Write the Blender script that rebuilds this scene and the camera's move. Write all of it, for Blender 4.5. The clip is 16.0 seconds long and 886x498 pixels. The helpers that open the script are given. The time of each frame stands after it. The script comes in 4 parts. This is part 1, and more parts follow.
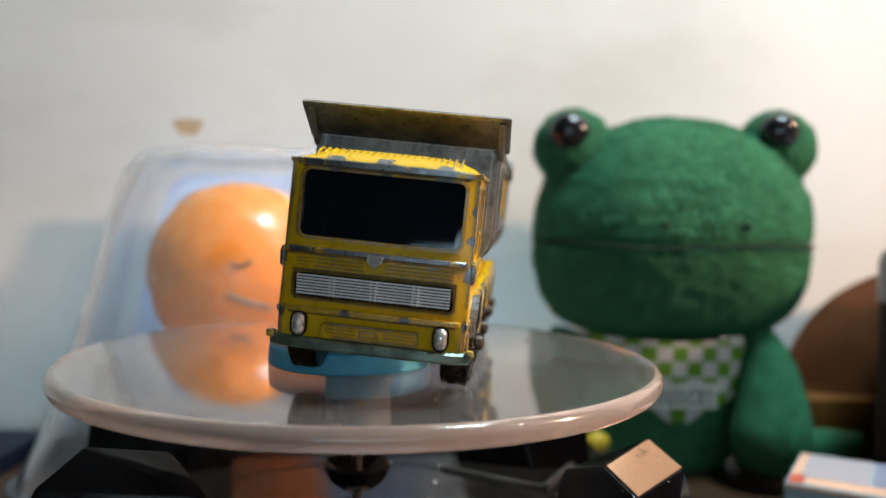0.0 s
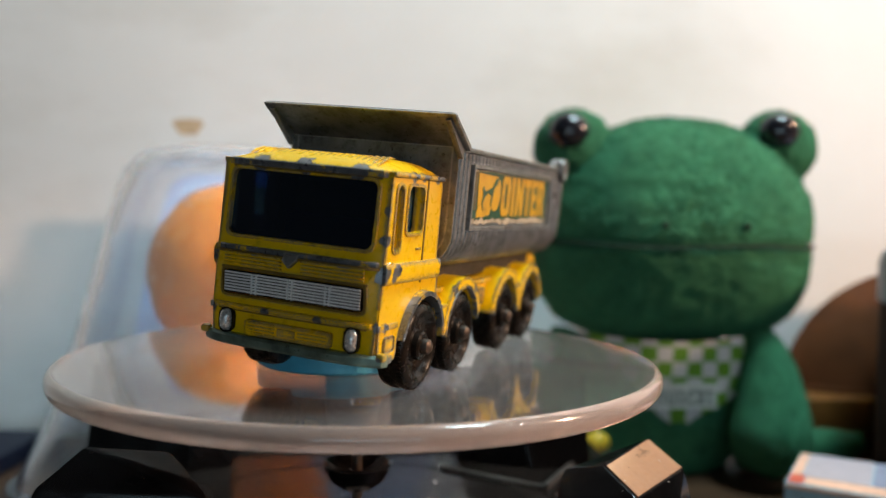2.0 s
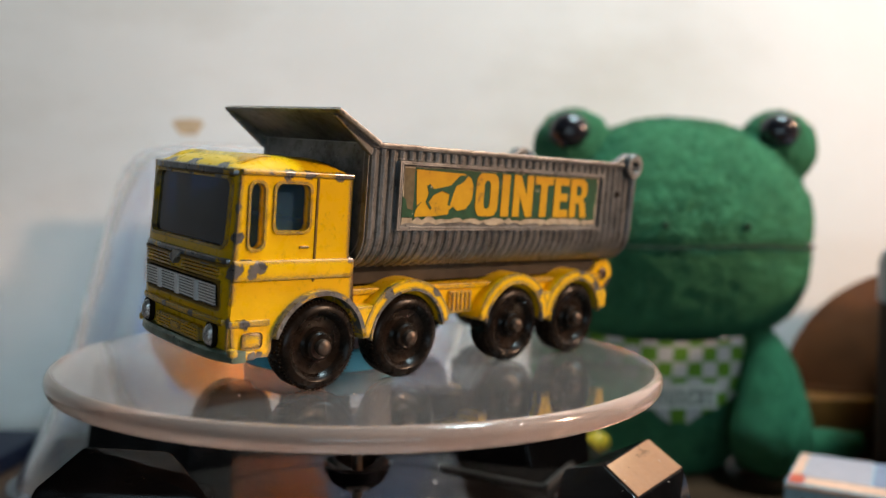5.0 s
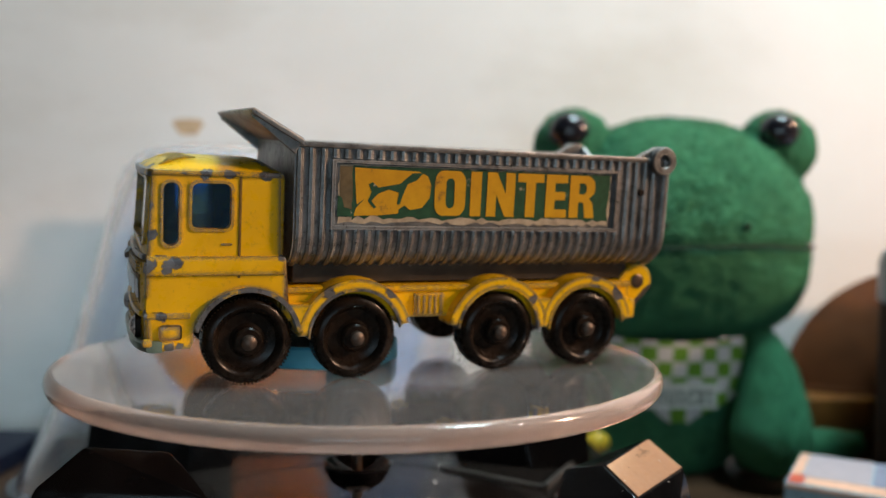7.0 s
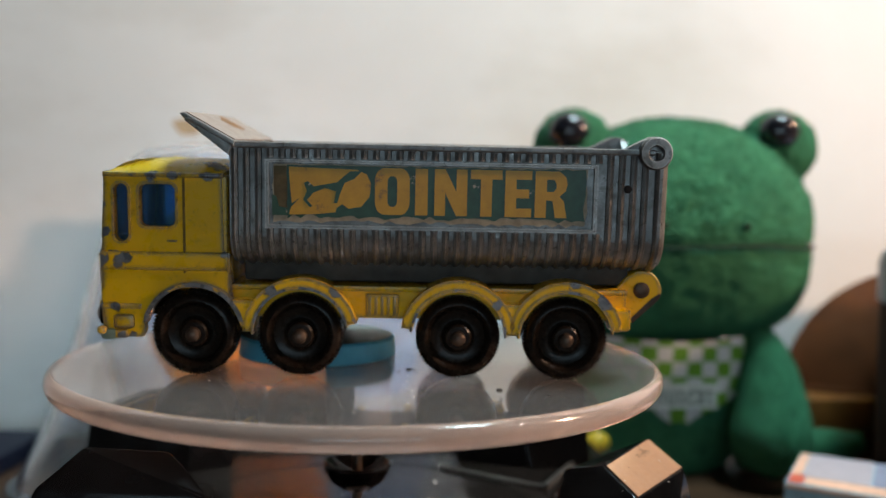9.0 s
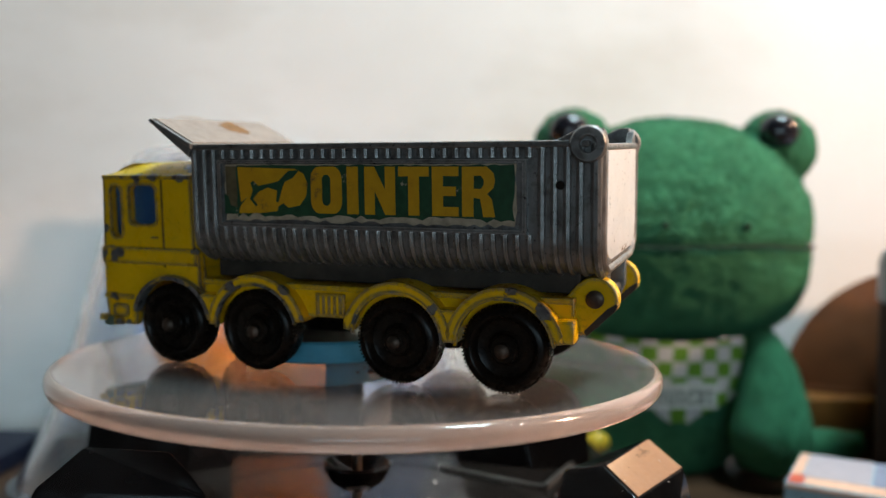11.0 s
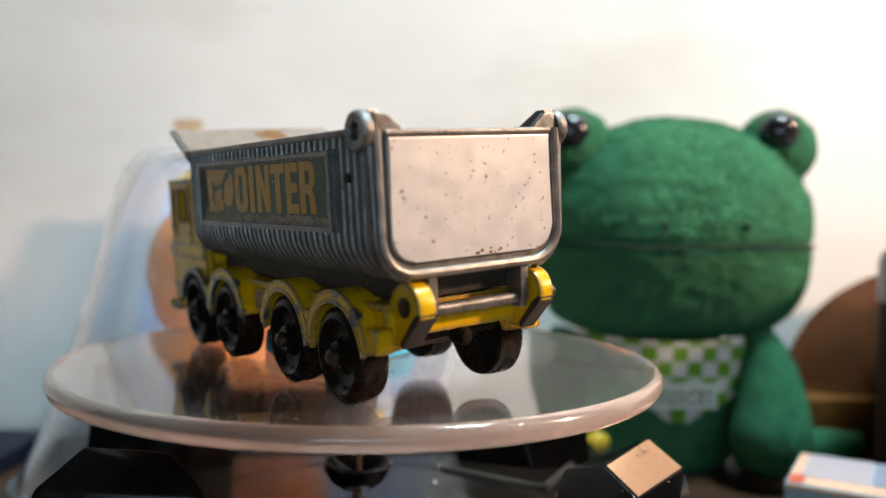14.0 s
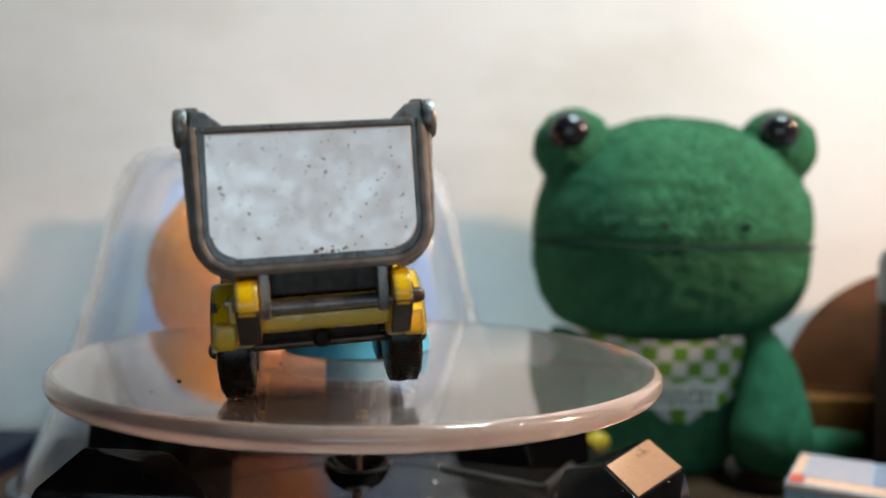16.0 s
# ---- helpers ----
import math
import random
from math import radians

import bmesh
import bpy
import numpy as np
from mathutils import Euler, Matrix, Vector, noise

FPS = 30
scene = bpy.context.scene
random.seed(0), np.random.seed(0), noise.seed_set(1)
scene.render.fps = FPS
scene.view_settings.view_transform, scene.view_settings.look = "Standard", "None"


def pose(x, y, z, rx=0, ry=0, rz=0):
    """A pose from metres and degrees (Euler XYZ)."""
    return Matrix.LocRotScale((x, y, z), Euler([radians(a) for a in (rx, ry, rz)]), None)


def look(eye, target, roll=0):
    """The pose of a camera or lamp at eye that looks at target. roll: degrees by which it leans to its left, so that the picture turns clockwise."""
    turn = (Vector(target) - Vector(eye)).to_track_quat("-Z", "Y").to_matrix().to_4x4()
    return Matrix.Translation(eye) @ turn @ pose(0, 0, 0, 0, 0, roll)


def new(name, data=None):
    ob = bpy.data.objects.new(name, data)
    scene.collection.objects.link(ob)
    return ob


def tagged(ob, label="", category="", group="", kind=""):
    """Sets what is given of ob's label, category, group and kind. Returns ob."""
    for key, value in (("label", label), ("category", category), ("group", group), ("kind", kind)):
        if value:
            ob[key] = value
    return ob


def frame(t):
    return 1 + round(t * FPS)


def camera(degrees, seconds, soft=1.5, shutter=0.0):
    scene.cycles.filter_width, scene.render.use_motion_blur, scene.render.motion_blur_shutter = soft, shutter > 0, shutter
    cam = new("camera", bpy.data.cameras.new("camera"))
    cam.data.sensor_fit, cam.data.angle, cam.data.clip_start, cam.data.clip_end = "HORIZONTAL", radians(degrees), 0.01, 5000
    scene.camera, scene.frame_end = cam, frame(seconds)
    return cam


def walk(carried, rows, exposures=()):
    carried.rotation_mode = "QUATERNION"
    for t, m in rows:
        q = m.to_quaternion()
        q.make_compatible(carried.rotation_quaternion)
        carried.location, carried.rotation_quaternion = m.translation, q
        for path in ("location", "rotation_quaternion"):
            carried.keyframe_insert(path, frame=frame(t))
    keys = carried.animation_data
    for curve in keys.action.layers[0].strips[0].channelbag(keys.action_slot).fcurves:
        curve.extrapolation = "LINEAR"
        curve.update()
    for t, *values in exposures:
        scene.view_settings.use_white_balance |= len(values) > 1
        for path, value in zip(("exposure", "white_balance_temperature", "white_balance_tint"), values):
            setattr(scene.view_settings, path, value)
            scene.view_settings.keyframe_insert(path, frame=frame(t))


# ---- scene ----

MM = 0.001
# ---- camera: it stands still, a hand's width from the toy ----
cam = camera(54.9, 16.0, 1.3)
EYE = Vector((0.0, -0.13607, 0.02324))
PAN, TILT = radians(5.526), radians(2.592)
AIM = EYE + Vector((math.sin(PAN) * math.cos(TILT), math.cos(PAN) * math.cos(TILT), -math.sin(TILT)))
cam.data.dof.use_dof = True
cam.data.dof.focus_distance = 0.108
cam.data.dof.aperture_fstop = 16.0
walk(cam, [(0, look(EYE, AIM, 1.102)), (16, look(EYE, AIM, 1.102))],
     exposures=((0, 0.26), (9, 0.22), (11.5, 0.44), (12.5, 0.50), (14.5, 0.56), (15.3, 0.50), (16, 0.33)))

# ---- light ----
world = bpy.data.worlds.new("world")
scene.world = world
world.use_nodes = True
world.node_tree.nodes["Background"].inputs[0].default_value = (0.75, 0.85, 1.0, 1)
world.node_tree.nodes["Background"].inputs[1].default_value = 0.3


def area_lamp(name, eye, target, size, watts, colour, tall=0.0):
    data = bpy.data.lights.new(name, "AREA")
    data.shape, data.size, data.energy, data.color = "SQUARE" if size < 0.06 else "DISK", size, watts, colour
    if tall:
        data.shape, data.size_y = "RECTANGLE", tall
    ob = new(name, data)
    ob.matrix_world = look(eye, target)
    return ob


area_lamp("window_light", (0.02, -0.95, 0.040), (0.0, 0.1, 0.03), 0.60, 0.96, (0.60, 0.84, 1.0), 0.10)
area_lamp("white_lamp", (0.42, -0.20, 0.42), (0.03, 0.05, 0.02), 0.045, 0.35, (1.0, 0.93, 0.87))
area_lamp("ceiling_lamp", (0.19, -0.03, 0.46), (0.06, 0.07, 0.0), 0.10, 2.15, (0.66, 0.91, 1.0))
area_lamp("warm_lamp", (0.50, -0.13, 0.24), (0.03, 0.05, 0.02), 0.05, 2.35, (1.0, 0.63, 0.41))

# ---- materials ----


class Mat:
    """A node material with a short way to add and join nodes."""

    def __init__(self, name, **values):
        self.m = bpy.data.materials.new(name)
        self.m.use_nodes = True
        self.t = self.m.node_tree
        self.b = self.t.nodes["Principled BSDF"]
        self.set(self.b, **values)

    def set(self, node, **values):
        for key, v in values.items():
            node.inputs[key.replace("_", " ")].default_value = v

    def add(self, kind, **values):
        n = self.t.nodes.new(kind)
        self.set(n, **values)
        return n

    def link(self, a, b):
        self.t.links.new(a, b)

    def coords(self, scale=1.0, stretch=(1, 1, 1)):
        c, m = self.add("ShaderNodeTexCoord"), self.add("ShaderNodeMapping")
        m.inputs["Scale"].default_value = [scale * s for s in stretch]
        self.link(c.outputs["Object"], m.inputs["Vector"])
        return m.outputs[0]

    def noise(self, scale, detail=4.0, rough=0.55, stretch=(1, 1, 1), distortion=0.0):
        n = self.add("ShaderNodeTexNoise", Scale=scale, Detail=detail, Roughness=rough, Distortion=distortion)
        self.link(self.coords(1.0, stretch), n.inputs["Vector"])
        return n.outputs["Fac"]

    def ramp(self, fac, *stops):
        r = self.add("ShaderNodeValToRGB")
        while len(r.color_ramp.elements) < len(stops):
            r.color_ramp.elements.new(0.5)
        for e, (pos, col) in zip(r.color_ramp.elements, stops):
            e.position = pos
            e.color = (col, col, col, 1) if isinstance(col, (int, float)) else (*col, 1)
        self.link(fac, r.inputs[0])
        return r.outputs[0]

    def mix(self, fac, a, b):
        n = self.t.nodes.new("ShaderNodeMix")
        n.data_type = "RGBA"
        for sock, v in ((n.inputs[0], fac), (n.inputs[6], a), (n.inputs[7], b)):
            if isinstance(v, bpy.types.NodeSocket):
                self.link(v, sock)
            elif isinstance(v, (int, float)):
                sock.default_value = v
            else:
                sock.default_value = (*v, 1)
        return n.outputs[2]

    def maths(self, op, a, b=0.0):
        n = self.t.nodes.new("ShaderNodeMath")
        n.operation = op
        n.use_clamp = True
        for sock, v in zip(n.inputs, (a, b)):
            if isinstance(v, bpy.types.NodeSocket):
                self.link(v, sock)
            else:
                sock.default_value = v
        return n.outputs[0]

    def edges(self, radius, low, high):
        """White along worn edges."""
        bev, geo = self.add("ShaderNodeBevel"), self.add("ShaderNodeNewGeometry")
        bev.samples = 6
        bev.inputs["Radius"].default_value = radius
        dot = self.t.nodes.new("ShaderNodeVectorMath")
        dot.operation = "DOT_PRODUCT"
        self.link(bev.outputs[0], dot.inputs[0])
        self.link(geo.outputs["Normal"], dot.inputs[1])
        inv = self.maths("SUBTRACT", 1.0, dot.outputs["Value"])
        return self.ramp(inv, (low, 0.0), (high, 1.0))

    def to(self, sock, name):
        self.link(sock, self.b.inputs[name])
        return self

    def bump(self, height, strength, distance):
        n = self.add("ShaderNodeBump", Strength=strength, Distance=distance)
        self.link(height, n.inputs["Height"])
        self.link(n.outputs[0], self.b.inputs["Normal"])
        return self


def plain(name, colour, rough=0.5, metal=0.0, vary=0.15, scale=300.0, bump=0.0, gloss=0.5):
    k = Mat(name, Roughness=rough, Metallic=metal, Specular_IOR_Level=gloss)
    n = k.noise(scale)
    dark = [c * (1 - vary) for c in colour]
    lite = [min(1, c * (1 + vary)) for c in colour]
    k.to(k.ramp(n, (0.3, dark), (0.7, lite)), "Base Color")
    r = k.noise(scale * 3.1)
    k.to(k.ramp(r, (0.3, max(0.0, rough - 0.1)), (0.7, min(1.0, rough + 0.1))), "Roughness")
    if bump:
        k.bump(n, 0.5, bump)
    return k.m


KNOCKS = [(-22.0, -8.0, 28.4, 4.6), (-20.8, -3.0, 27.8, 4.4), (-36.9, -11.2, 23.0, 1.8), (-36.8, -11.2, 25.6, 1.6), (-33.5, -11.7, 15.9, 2.2), (-35.2, -11.5, 9.2, 1.8),
          (-34.2, -11.6, 5.2, 2.0), (-27.0, -11.7, 27.3, 2.0), (-20.2, -11.3, 16.6, 1.6),
          (-36.8, -11.4, 15.6, 2.8), (-34.5, -11.8, 15.4, 2.2), (-36.5, -11.3, 19.5, 2.0), (-37.3, -11.5, 9.4, 1.8), (-37.0, -11.6, 5.5, 2.0),
          (-32.8, -11.5, 5.3, 1.8), (-30.0, -11.6, 27.3, 2.6), (-22.5, -11.6, 27.3, 2.4), (-36.6, 0, 27.2, 3.4), (-36.6, 6, 27.2, 3.4),
          (-36.6, -7, 27.2, 3.4), (-38.3, 3.0, 9.5, 1.6), (-38.3, -4.0, 9.4, 1.6), (-38.4, -7.0, 16.4, 2.4), (-37.0, 11.6, 9.0, 2.4),
          (-37.6, 11.5, 15.5, 2.4), (-38.3, 5.0, 16.6, 1.8), (-38.2, 4.5, 8.5, 1.2), (-29.0, -12.2, 10.8, 2.4),
          (27.5, -12.3, 13.6, 2.4), (31.5, -12.3, 11.0, 2.8), (-5.0, -12.3, 12.0, 2.6), (-14.0, -12.3, 12.0, 2.6), (17.0, -12.3, 10.5, 1.8), (-2.2, -12.3, 8.0, 1.6)]


def yellow_paint(name="yellow_paint", loss=0.0):
    """loss: how far the paint has rubbed off a rim."""
    k = Mat(name, Roughness=0.3, Specular_IOR_Level=0.36)
    tone = k.ramp(k.noise(140.0, 5), (0.3, (0.76, 0.455, 0.0015)), (0.7, (0.86, 0.525, 0.002)))
    grime = k.ramp(k.noise(500.0, 6, 0.7), (0.57, 0.0), (0.74, 0.6))
    tone = k.mix(grime, tone, (0.16, 0.09, 0.006))
    worn = k.edges(0.0011, 0.025, 0.09)
    patch = k.ramp(k.noise(330.0, 6, 0.65), (0.39, 0.0), (0.46, 1.0))
    chips = k.ramp(k.noise(260.0, 6, 0.6, distortion=0.4), (0.715, 0.0), (0.73, 1.0))
    bare = k.maths("MAXIMUM", k.maths("MULTIPLY", k.maths("MULTIPLY", worn, patch), 0.7), chips)
    # larger chips where corners and rims have been knocked
    co = k.coords()
    near = None
    for x, y, z, r in KNOCKS:
        d = k.t.nodes.new("ShaderNodeVectorMath")
        d.operation = "DISTANCE"
        k.link(co, d.inputs[0])
        d.inputs[1].default_value = (x * MM, y * MM, z * MM)
        fade = k.maths("SUBTRACT", 1.0, k.maths("MULTIPLY", d.outputs["Value"], 1000.0 / (r * 0.6)))
        near = fade if near is None else k.maths("MAXIMUM", near, fade)
    knock = k.maths("ADD", k.maths("MULTIPLY", near, 0.6), k.maths("MULTIPLY", k.noise(760.0, 6, 0.7, distortion=0.5), 1.0))
    on = k.ramp(near, (0.02, 0.0), (0.08, 1.0))
    bare = k.maths("MAXIMUM", bare, k.maths("MULTIPLY", on, k.ramp(knock, (0.74, 0.0), (0.77, 1.0))))
    if loss:
        bare = k.maths("MAXIMUM", bare, k.ramp(k.noise(240.0, 6, 0.7), (loss, 1.0), (loss + 0.03, 0.0)))
    ring = k.maths("MULTIPLY", on, k.ramp(knock, (0.69, 0.0), (0.74, 0.85)))
    ring = k.maths("MAXIMUM", ring, k.maths("MULTIPLY", k.maths("MULTIPLY", worn, k.ramp(k.noise(330.0, 6, 0.65), (0.33, 0.0), (0.39, 1.0))), 0.7))
    tone = k.mix(ring, tone, (0.12, 0.06, 0.006))
    metal = k.ramp(k.noise(700.0), (0.3, (0.11, 0.115, 0.122)), (0.7, (0.24, 0.245, 0.255)))
    k.to(k.mix(bare, tone, metal), "Base Color")
    k.to(k.maths("MULTIPLY", bare, 0.6), "Metallic")
    k.to(k.ramp(k.noise(800.0), (0.3, 0.22), (0.7, 0.40)), "Roughness")
    k.bump(k.maths("SUBTRACT", k.maths("MULTIPLY", k.noise(520.0), 0.6), bare), 0.45, 0.00018)
    return k.m


def cast_metal():
    k = Mat("grey_cast_metal", Roughness=0.4, Metallic=0.7)
    tone = k.ramp(k.noise(160.0, 6), (0.3, (0.15, 0.152, 0.152)), (0.7, (0.29, 0.29, 0.282)))
    grime = k.ramp(k.noise(420.0, 6, 0.7), (0.48, 0.0), (0.72, 0.85))
    tone = k.mix(grime, tone, (0.05, 0.042, 0.032))
    spots = k.ramp(k.noise(1500.0, 4, 0.7), (0.60, 0.0), (0.68, 0.8))
    tone = k.mix(spots, tone, (0.035, 0.03, 0.025))
    rub = k.ramp(k.noise(260.0, 6, 0.7), (0.35, 0.0), (0.6, 1.0))
    worn = k.maths("MULTIPLY", k.edges(0.0005, 0.03, 0.16), rub)
    k.to(k.mix(worn, tone, (0.55, 0.53, 0.50)), "Base Color")
    k.to(k.ramp(k.noise(900.0, 5, 0.7), (0.3, 0.24), (0.7, 0.55)), "Roughness")
    k.bump(k.noise(1100.0, 5, 0.7), 0.5, 0.00022)
    return k.m


def tail_metal():
    k = Mat("pale_tailgate", Roughness=0.36, Metallic=0.4)
    pits = k.ramp(k.noise(1100.0, 3, 0.5), (0.645, 0.0), (0.70, 0.95))
    pits = k.maths("MAXIMUM", pits, k.ramp(k.noise(430.0, 2, 0.5), (0.75, 0.0), (0.78, 0.9)))
    pits = k.maths("MAXIMUM", pits, k.ramp(k.noise(1600.0, 2, 0.5), (0.70, 0.0), (0.76, 0.5)))
    tone = k.ramp(k.noise(200.0, 5), (0.3, (0.78, 0.745, 0.72)), (0.7, (0.86, 0.83, 0.81)))
    rust = k.ramp(k.noise(150.0, 5), (0.72, 0.0), (0.78, 1.0))
    tone = k.mix(rust, tone, (0.30, 0.15, 0.05))
    smear = k.ramp(k.noise(170.0, 6, 0.75, stretch=(1, 1, 2.2), distortion=0.8), (0.42, 0.0), (0.68, 0.4))
    tone = k.mix(smear, tone, (0.70, 0.70, 0.72))
    k.to(k.mix(pits, tone, (0.24, 0.22, 0.21)), "Base Color")
    k.to(k.ramp(k.noise(420.0, 6, 0.7), (0.3, 0.28), (0.7, 0.44)), "Roughness")
    k.bump(k.noise(650.0, 5, 0.7), 0.1, 0.0001)
    return k.m


def black_plastic(name="black_wheel_plastic", rough=0.27):
    k = Mat(name, Roughness=rough, Specular_IOR_Level=0.15)
    k.to(k.ramp(k.noise(400.0, 5), (0.35, (0.005, 0.0038, 0.003)), (0.75, (0.018, 0.011, 0.007))), "Base Color")
    k.to(k.ramp(k.noise(900.0, 5), (0.3, rough - 0.04), (0.7, rough + 0.06)), "Roughness")
    return k.m


def sticker_green():
    k = Mat("green_sticker", Roughness=0.4)
    torn = k.ramp(k.noise(330.0, 6, 0.65), (0.66, 0.0), (0.68, 1.0))
    tone = k.ramp(k.noise(900.0), (0.3, (0.012, 0.05, 0.022)), (0.7, (0.02, 0.085, 0.04)))
    k.to(k.mix(torn, tone, (0.38, 0.33, 0.24)), "Base Color")
    return k.m


def sticker_yellow():
    k = Mat("yellow_print", Roughness=0.4)
    k.to(k.ramp(k.noise(420.0, 6, 0.7), (0.33, (0.20, 0.11, 0.03)), (0.42, (0.56, 0.29, 0.006)), (0.74, (0.66, 0.36, 0.008))), "Base Color")
    return k.m


def milky_plastic():
    k = Mat("milky_clear_plastic", Roughness=0.06, IOR=1.49, Transmission_Weight=0.95)
    k.to(k.ramp(k.noise(60.0), (0.3, (0.76, 0.70, 0.67)), (0.7, (0.84, 0.78, 0.75))), "Base Color")
    scr = k.noise(250.0, 6, 0.7, stretch=(1, 6, 1))
    k.to(k.ramp(scr, (0.4, 0.015), (0.75, 0.09)), "Roughness")
    return k.m


def clear_plastic():
    k = Mat("clear_plastic", Roughness=0.06, IOR=1.38, Transmission_Weight=0.95)
    k.to(k.ramp(k.noise(40.0), (0.3, (0.84, 0.85, 0.88)), (0.7, (0.93, 0.94, 0.96))), "Base Color")
    return k.m


def window_glass():
    return Mat("blue_tinted_glass", Base_Color=(0.13, 0.34, 0.58, 1), Roughness=0.03, IOR=1.45, Transmission_Weight=0.85).m


def wall_paint():
    k = Mat("cream_wall", Roughness=0.85)
    tone = k.ramp(k.noise(14.0, 5), (0.3, (0.75, 0.75, 0.745)), (0.7, (0.83, 0.83, 0.825)))
    smudge = k.ramp(k.noise(9.0, 5, 0.6, stretch=(1, 1, 2.5)), (0.52, 0.0), (0.76, 0.6))
    tone = k.mix(smudge, tone, (0.60, 0.57, 0.53))
    fine = k.ramp(k.noise(45.0, 6, 0.7), (0.62, 0.0), (0.8, 0.3))
    tone = k.mix(fine, tone, (0.66, 0.60, 0.52))
    k.to(tone, "Base Color")
    k.bump(k.noise(160.0, 5), 0.3, 0.0006)
    return k.m


def plush(name, dark, lite):
    k = Mat(name, Roughness=0.95, Sheen_Weight=0.5, Sheen_Roughness=0.5)
    k.set(k.b, Sheen_Tint=(*lite, 1))
    fibre = k.noise(900.0, 4, 0.7)
    clump = k.noise(170.0, 5, 0.65)
    tone = k.mix(0.4, k.ramp(fibre, (0.3, dark), (0.7, lite)), k.ramp(clump, (0.35, dark), (0.65, lite)))
    k.to(tone, "Base Color")
    both = k.maths("ADD", k.maths("MULTIPLY", fibre, 0.5), k.maths("MULTIPLY", clump, 0.6))
    k.bump(both, 1.0, 0.003)
    return k.m


def check_cloth():
    k = Mat("green_white_check", Roughness=0.9)
    c = k.add("ShaderNodeTexChecker", Scale=1.0)
    c.inputs["Color1"].default_value = (0.13, 0.32, 0.028, 1)
    c.inputs["Color2"].default_value = (0.58, 0.62, 0.62, 1)
    m = k.add("ShaderNodeMapping")
    m.inputs["Scale"].default_value = (245.0, 0.0, 245.0)
    co = k.add("ShaderNodeTexCoord")
    k.link(co.outputs["Object"], m.inputs["Vector"])
    k.link(m.outputs[0], c.inputs["Vector"])
    k.to(c.outputs[0], "Base Color")
    k.bump(k.noise(1500.0), 0.4, 0.0003)
    return k.m


def wood():
    k = Mat("brown_wood", Roughness=0.45)
    g = k.noise(18.0, 6, 0.6, stretch=(1, 9, 9), distortion=0.6)
    k.to(k.ramp(g, (0.3, (0.035, 0.016, 0.008)), (0.7, (0.085, 0.042, 0.02))), "Base Color")
    return k.m


YELLOW, RUBBED = yellow_paint(), yellow_paint("rubbed_yellow_paint", 0.43)
BARE = yellow_paint("bare_yellow_paint", 0.56)
METAL, TAIL, TYRE = cast_metal(), tail_metal(), black_plastic()
DARK = black_plastic("dark_underbody", 0.5)
BASE = plain("black_base_plastic", (0.0035, 0.003, 0.003), 0.14, vary=0.5, scale=60, gloss=0.13)
RIDGE = plain("lighter_black_plastic", (0.045, 0.040, 0.036), 0.4, vary=0.5, scale=120, gloss=0.3)
TRAY = plain("dark_tray_plastic", (0.010, 0.008, 0.007), 0.13, vary=0.5, scale=60, gloss=0.10)
GREEN_PRINT, YELLOW_PRINT = sticker_green(), sticker_yellow()
OLIVE = plain("faded_olive_paper", (0.12, 0.09, 0.04), 0.7, vary=0.35, scale=500)
PAPER = plain("torn_paper", (0.42, 0.35, 0.25), 0.8, vary=0.3, scale=700)
DARK_GLASS = Mat("dark_blue_glass", Base_Color=(0.02, 0.06, 0.12, 1), Roughness=0.03, IOR=1.45, Transmission_Weight=0.9).m
RIM = Mat("milky_rim", Base_Color=(0.68, 0.56, 0.50, 1), Roughness=0.12, IOR=1.49, Transmission_Weight=0.78).m
DRUM = Mat("grey_clear_plastic", Base_Color=(0.35, 0.37, 0.40, 1), Roughness=0.2, IOR=1.3, Transmission_Weight=0.5).m
MILKY, CLEAR, GLASS = milky_plastic(), clear_plastic(), window_glass()
SILVER = plain("silver_paint", (0.90, 0.90, 0.89), 0.36, 0.25, vary=0.06, scale=300)
CHROME = plain("dull_chrome", (0.62, 0.62, 0.61), 0.28, 0.6, vary=0.12, scale=700)
RIVET = plain("rivet_metal", (0.085, 0.06, 0.045), 0.45, 0.7, vary=0.3, scale=900)
BUMPER = plain("green_grey_bumper", (0.13, 0.185, 0.15), 0.36, 0.5, vary=0.7, scale=260)
BLUE = plain("blue_putty", (0.055, 0.34, 0.50), 0.55, vary=0.15, scale=250, bump=0.0002)
WALL, WOOD = wall_paint(), wood()
FUR = plush("green_plush", (0.018, 0.102, 0.047), (0.060, 0.295, 0.138))
TIN = plain("dark_tin_paint", (0.03, 0.015, 0.011), 0.8, gloss=0.1)
# dark grey for surfaces out of view, so less light bounces back
DIM = plain("dimmed_room_grey", (0.13, 0.127, 0.125), 0.9, vary=0.1, scale=6)
CHECK = check_cloth()
PATCH = plain("white_cloth_patch", (0.52, 0.56, 0.52), 0.9)
EYE_BLACK = plain("black_glass_eye", (0.012, 0.012, 0.016), 0.06, vary=0.2)
STITCH = plain("dark_thread", (0.008, 0.03, 0.014), 0.9)
ORANGE = plain("orange_plastic", (0.64, 0.19, 0.014), 0.25, vary=0.08, scale=60)
INK = plain("grey_ink", (0.10, 0.085, 0.06), 0.6)
CARDBOARD = plain("orange_cardboard", (0.50, 0.17, 0.03), 0.8, vary=0.2, scale=120)
PALE_BLUE = plain("pale_blue_card", (0.34, 0.45, 0.66), 0.7, vary=0.08, scale=80)
BROWN = plain("matt_brown", (0.105, 0.034, 0.011), 0.8, vary=0.3, scale=60, gloss=0.15)
TAN = plain("tan_reflection", (0.29, 0.135, 0.055), 0.45, vary=0.08, scale=500)
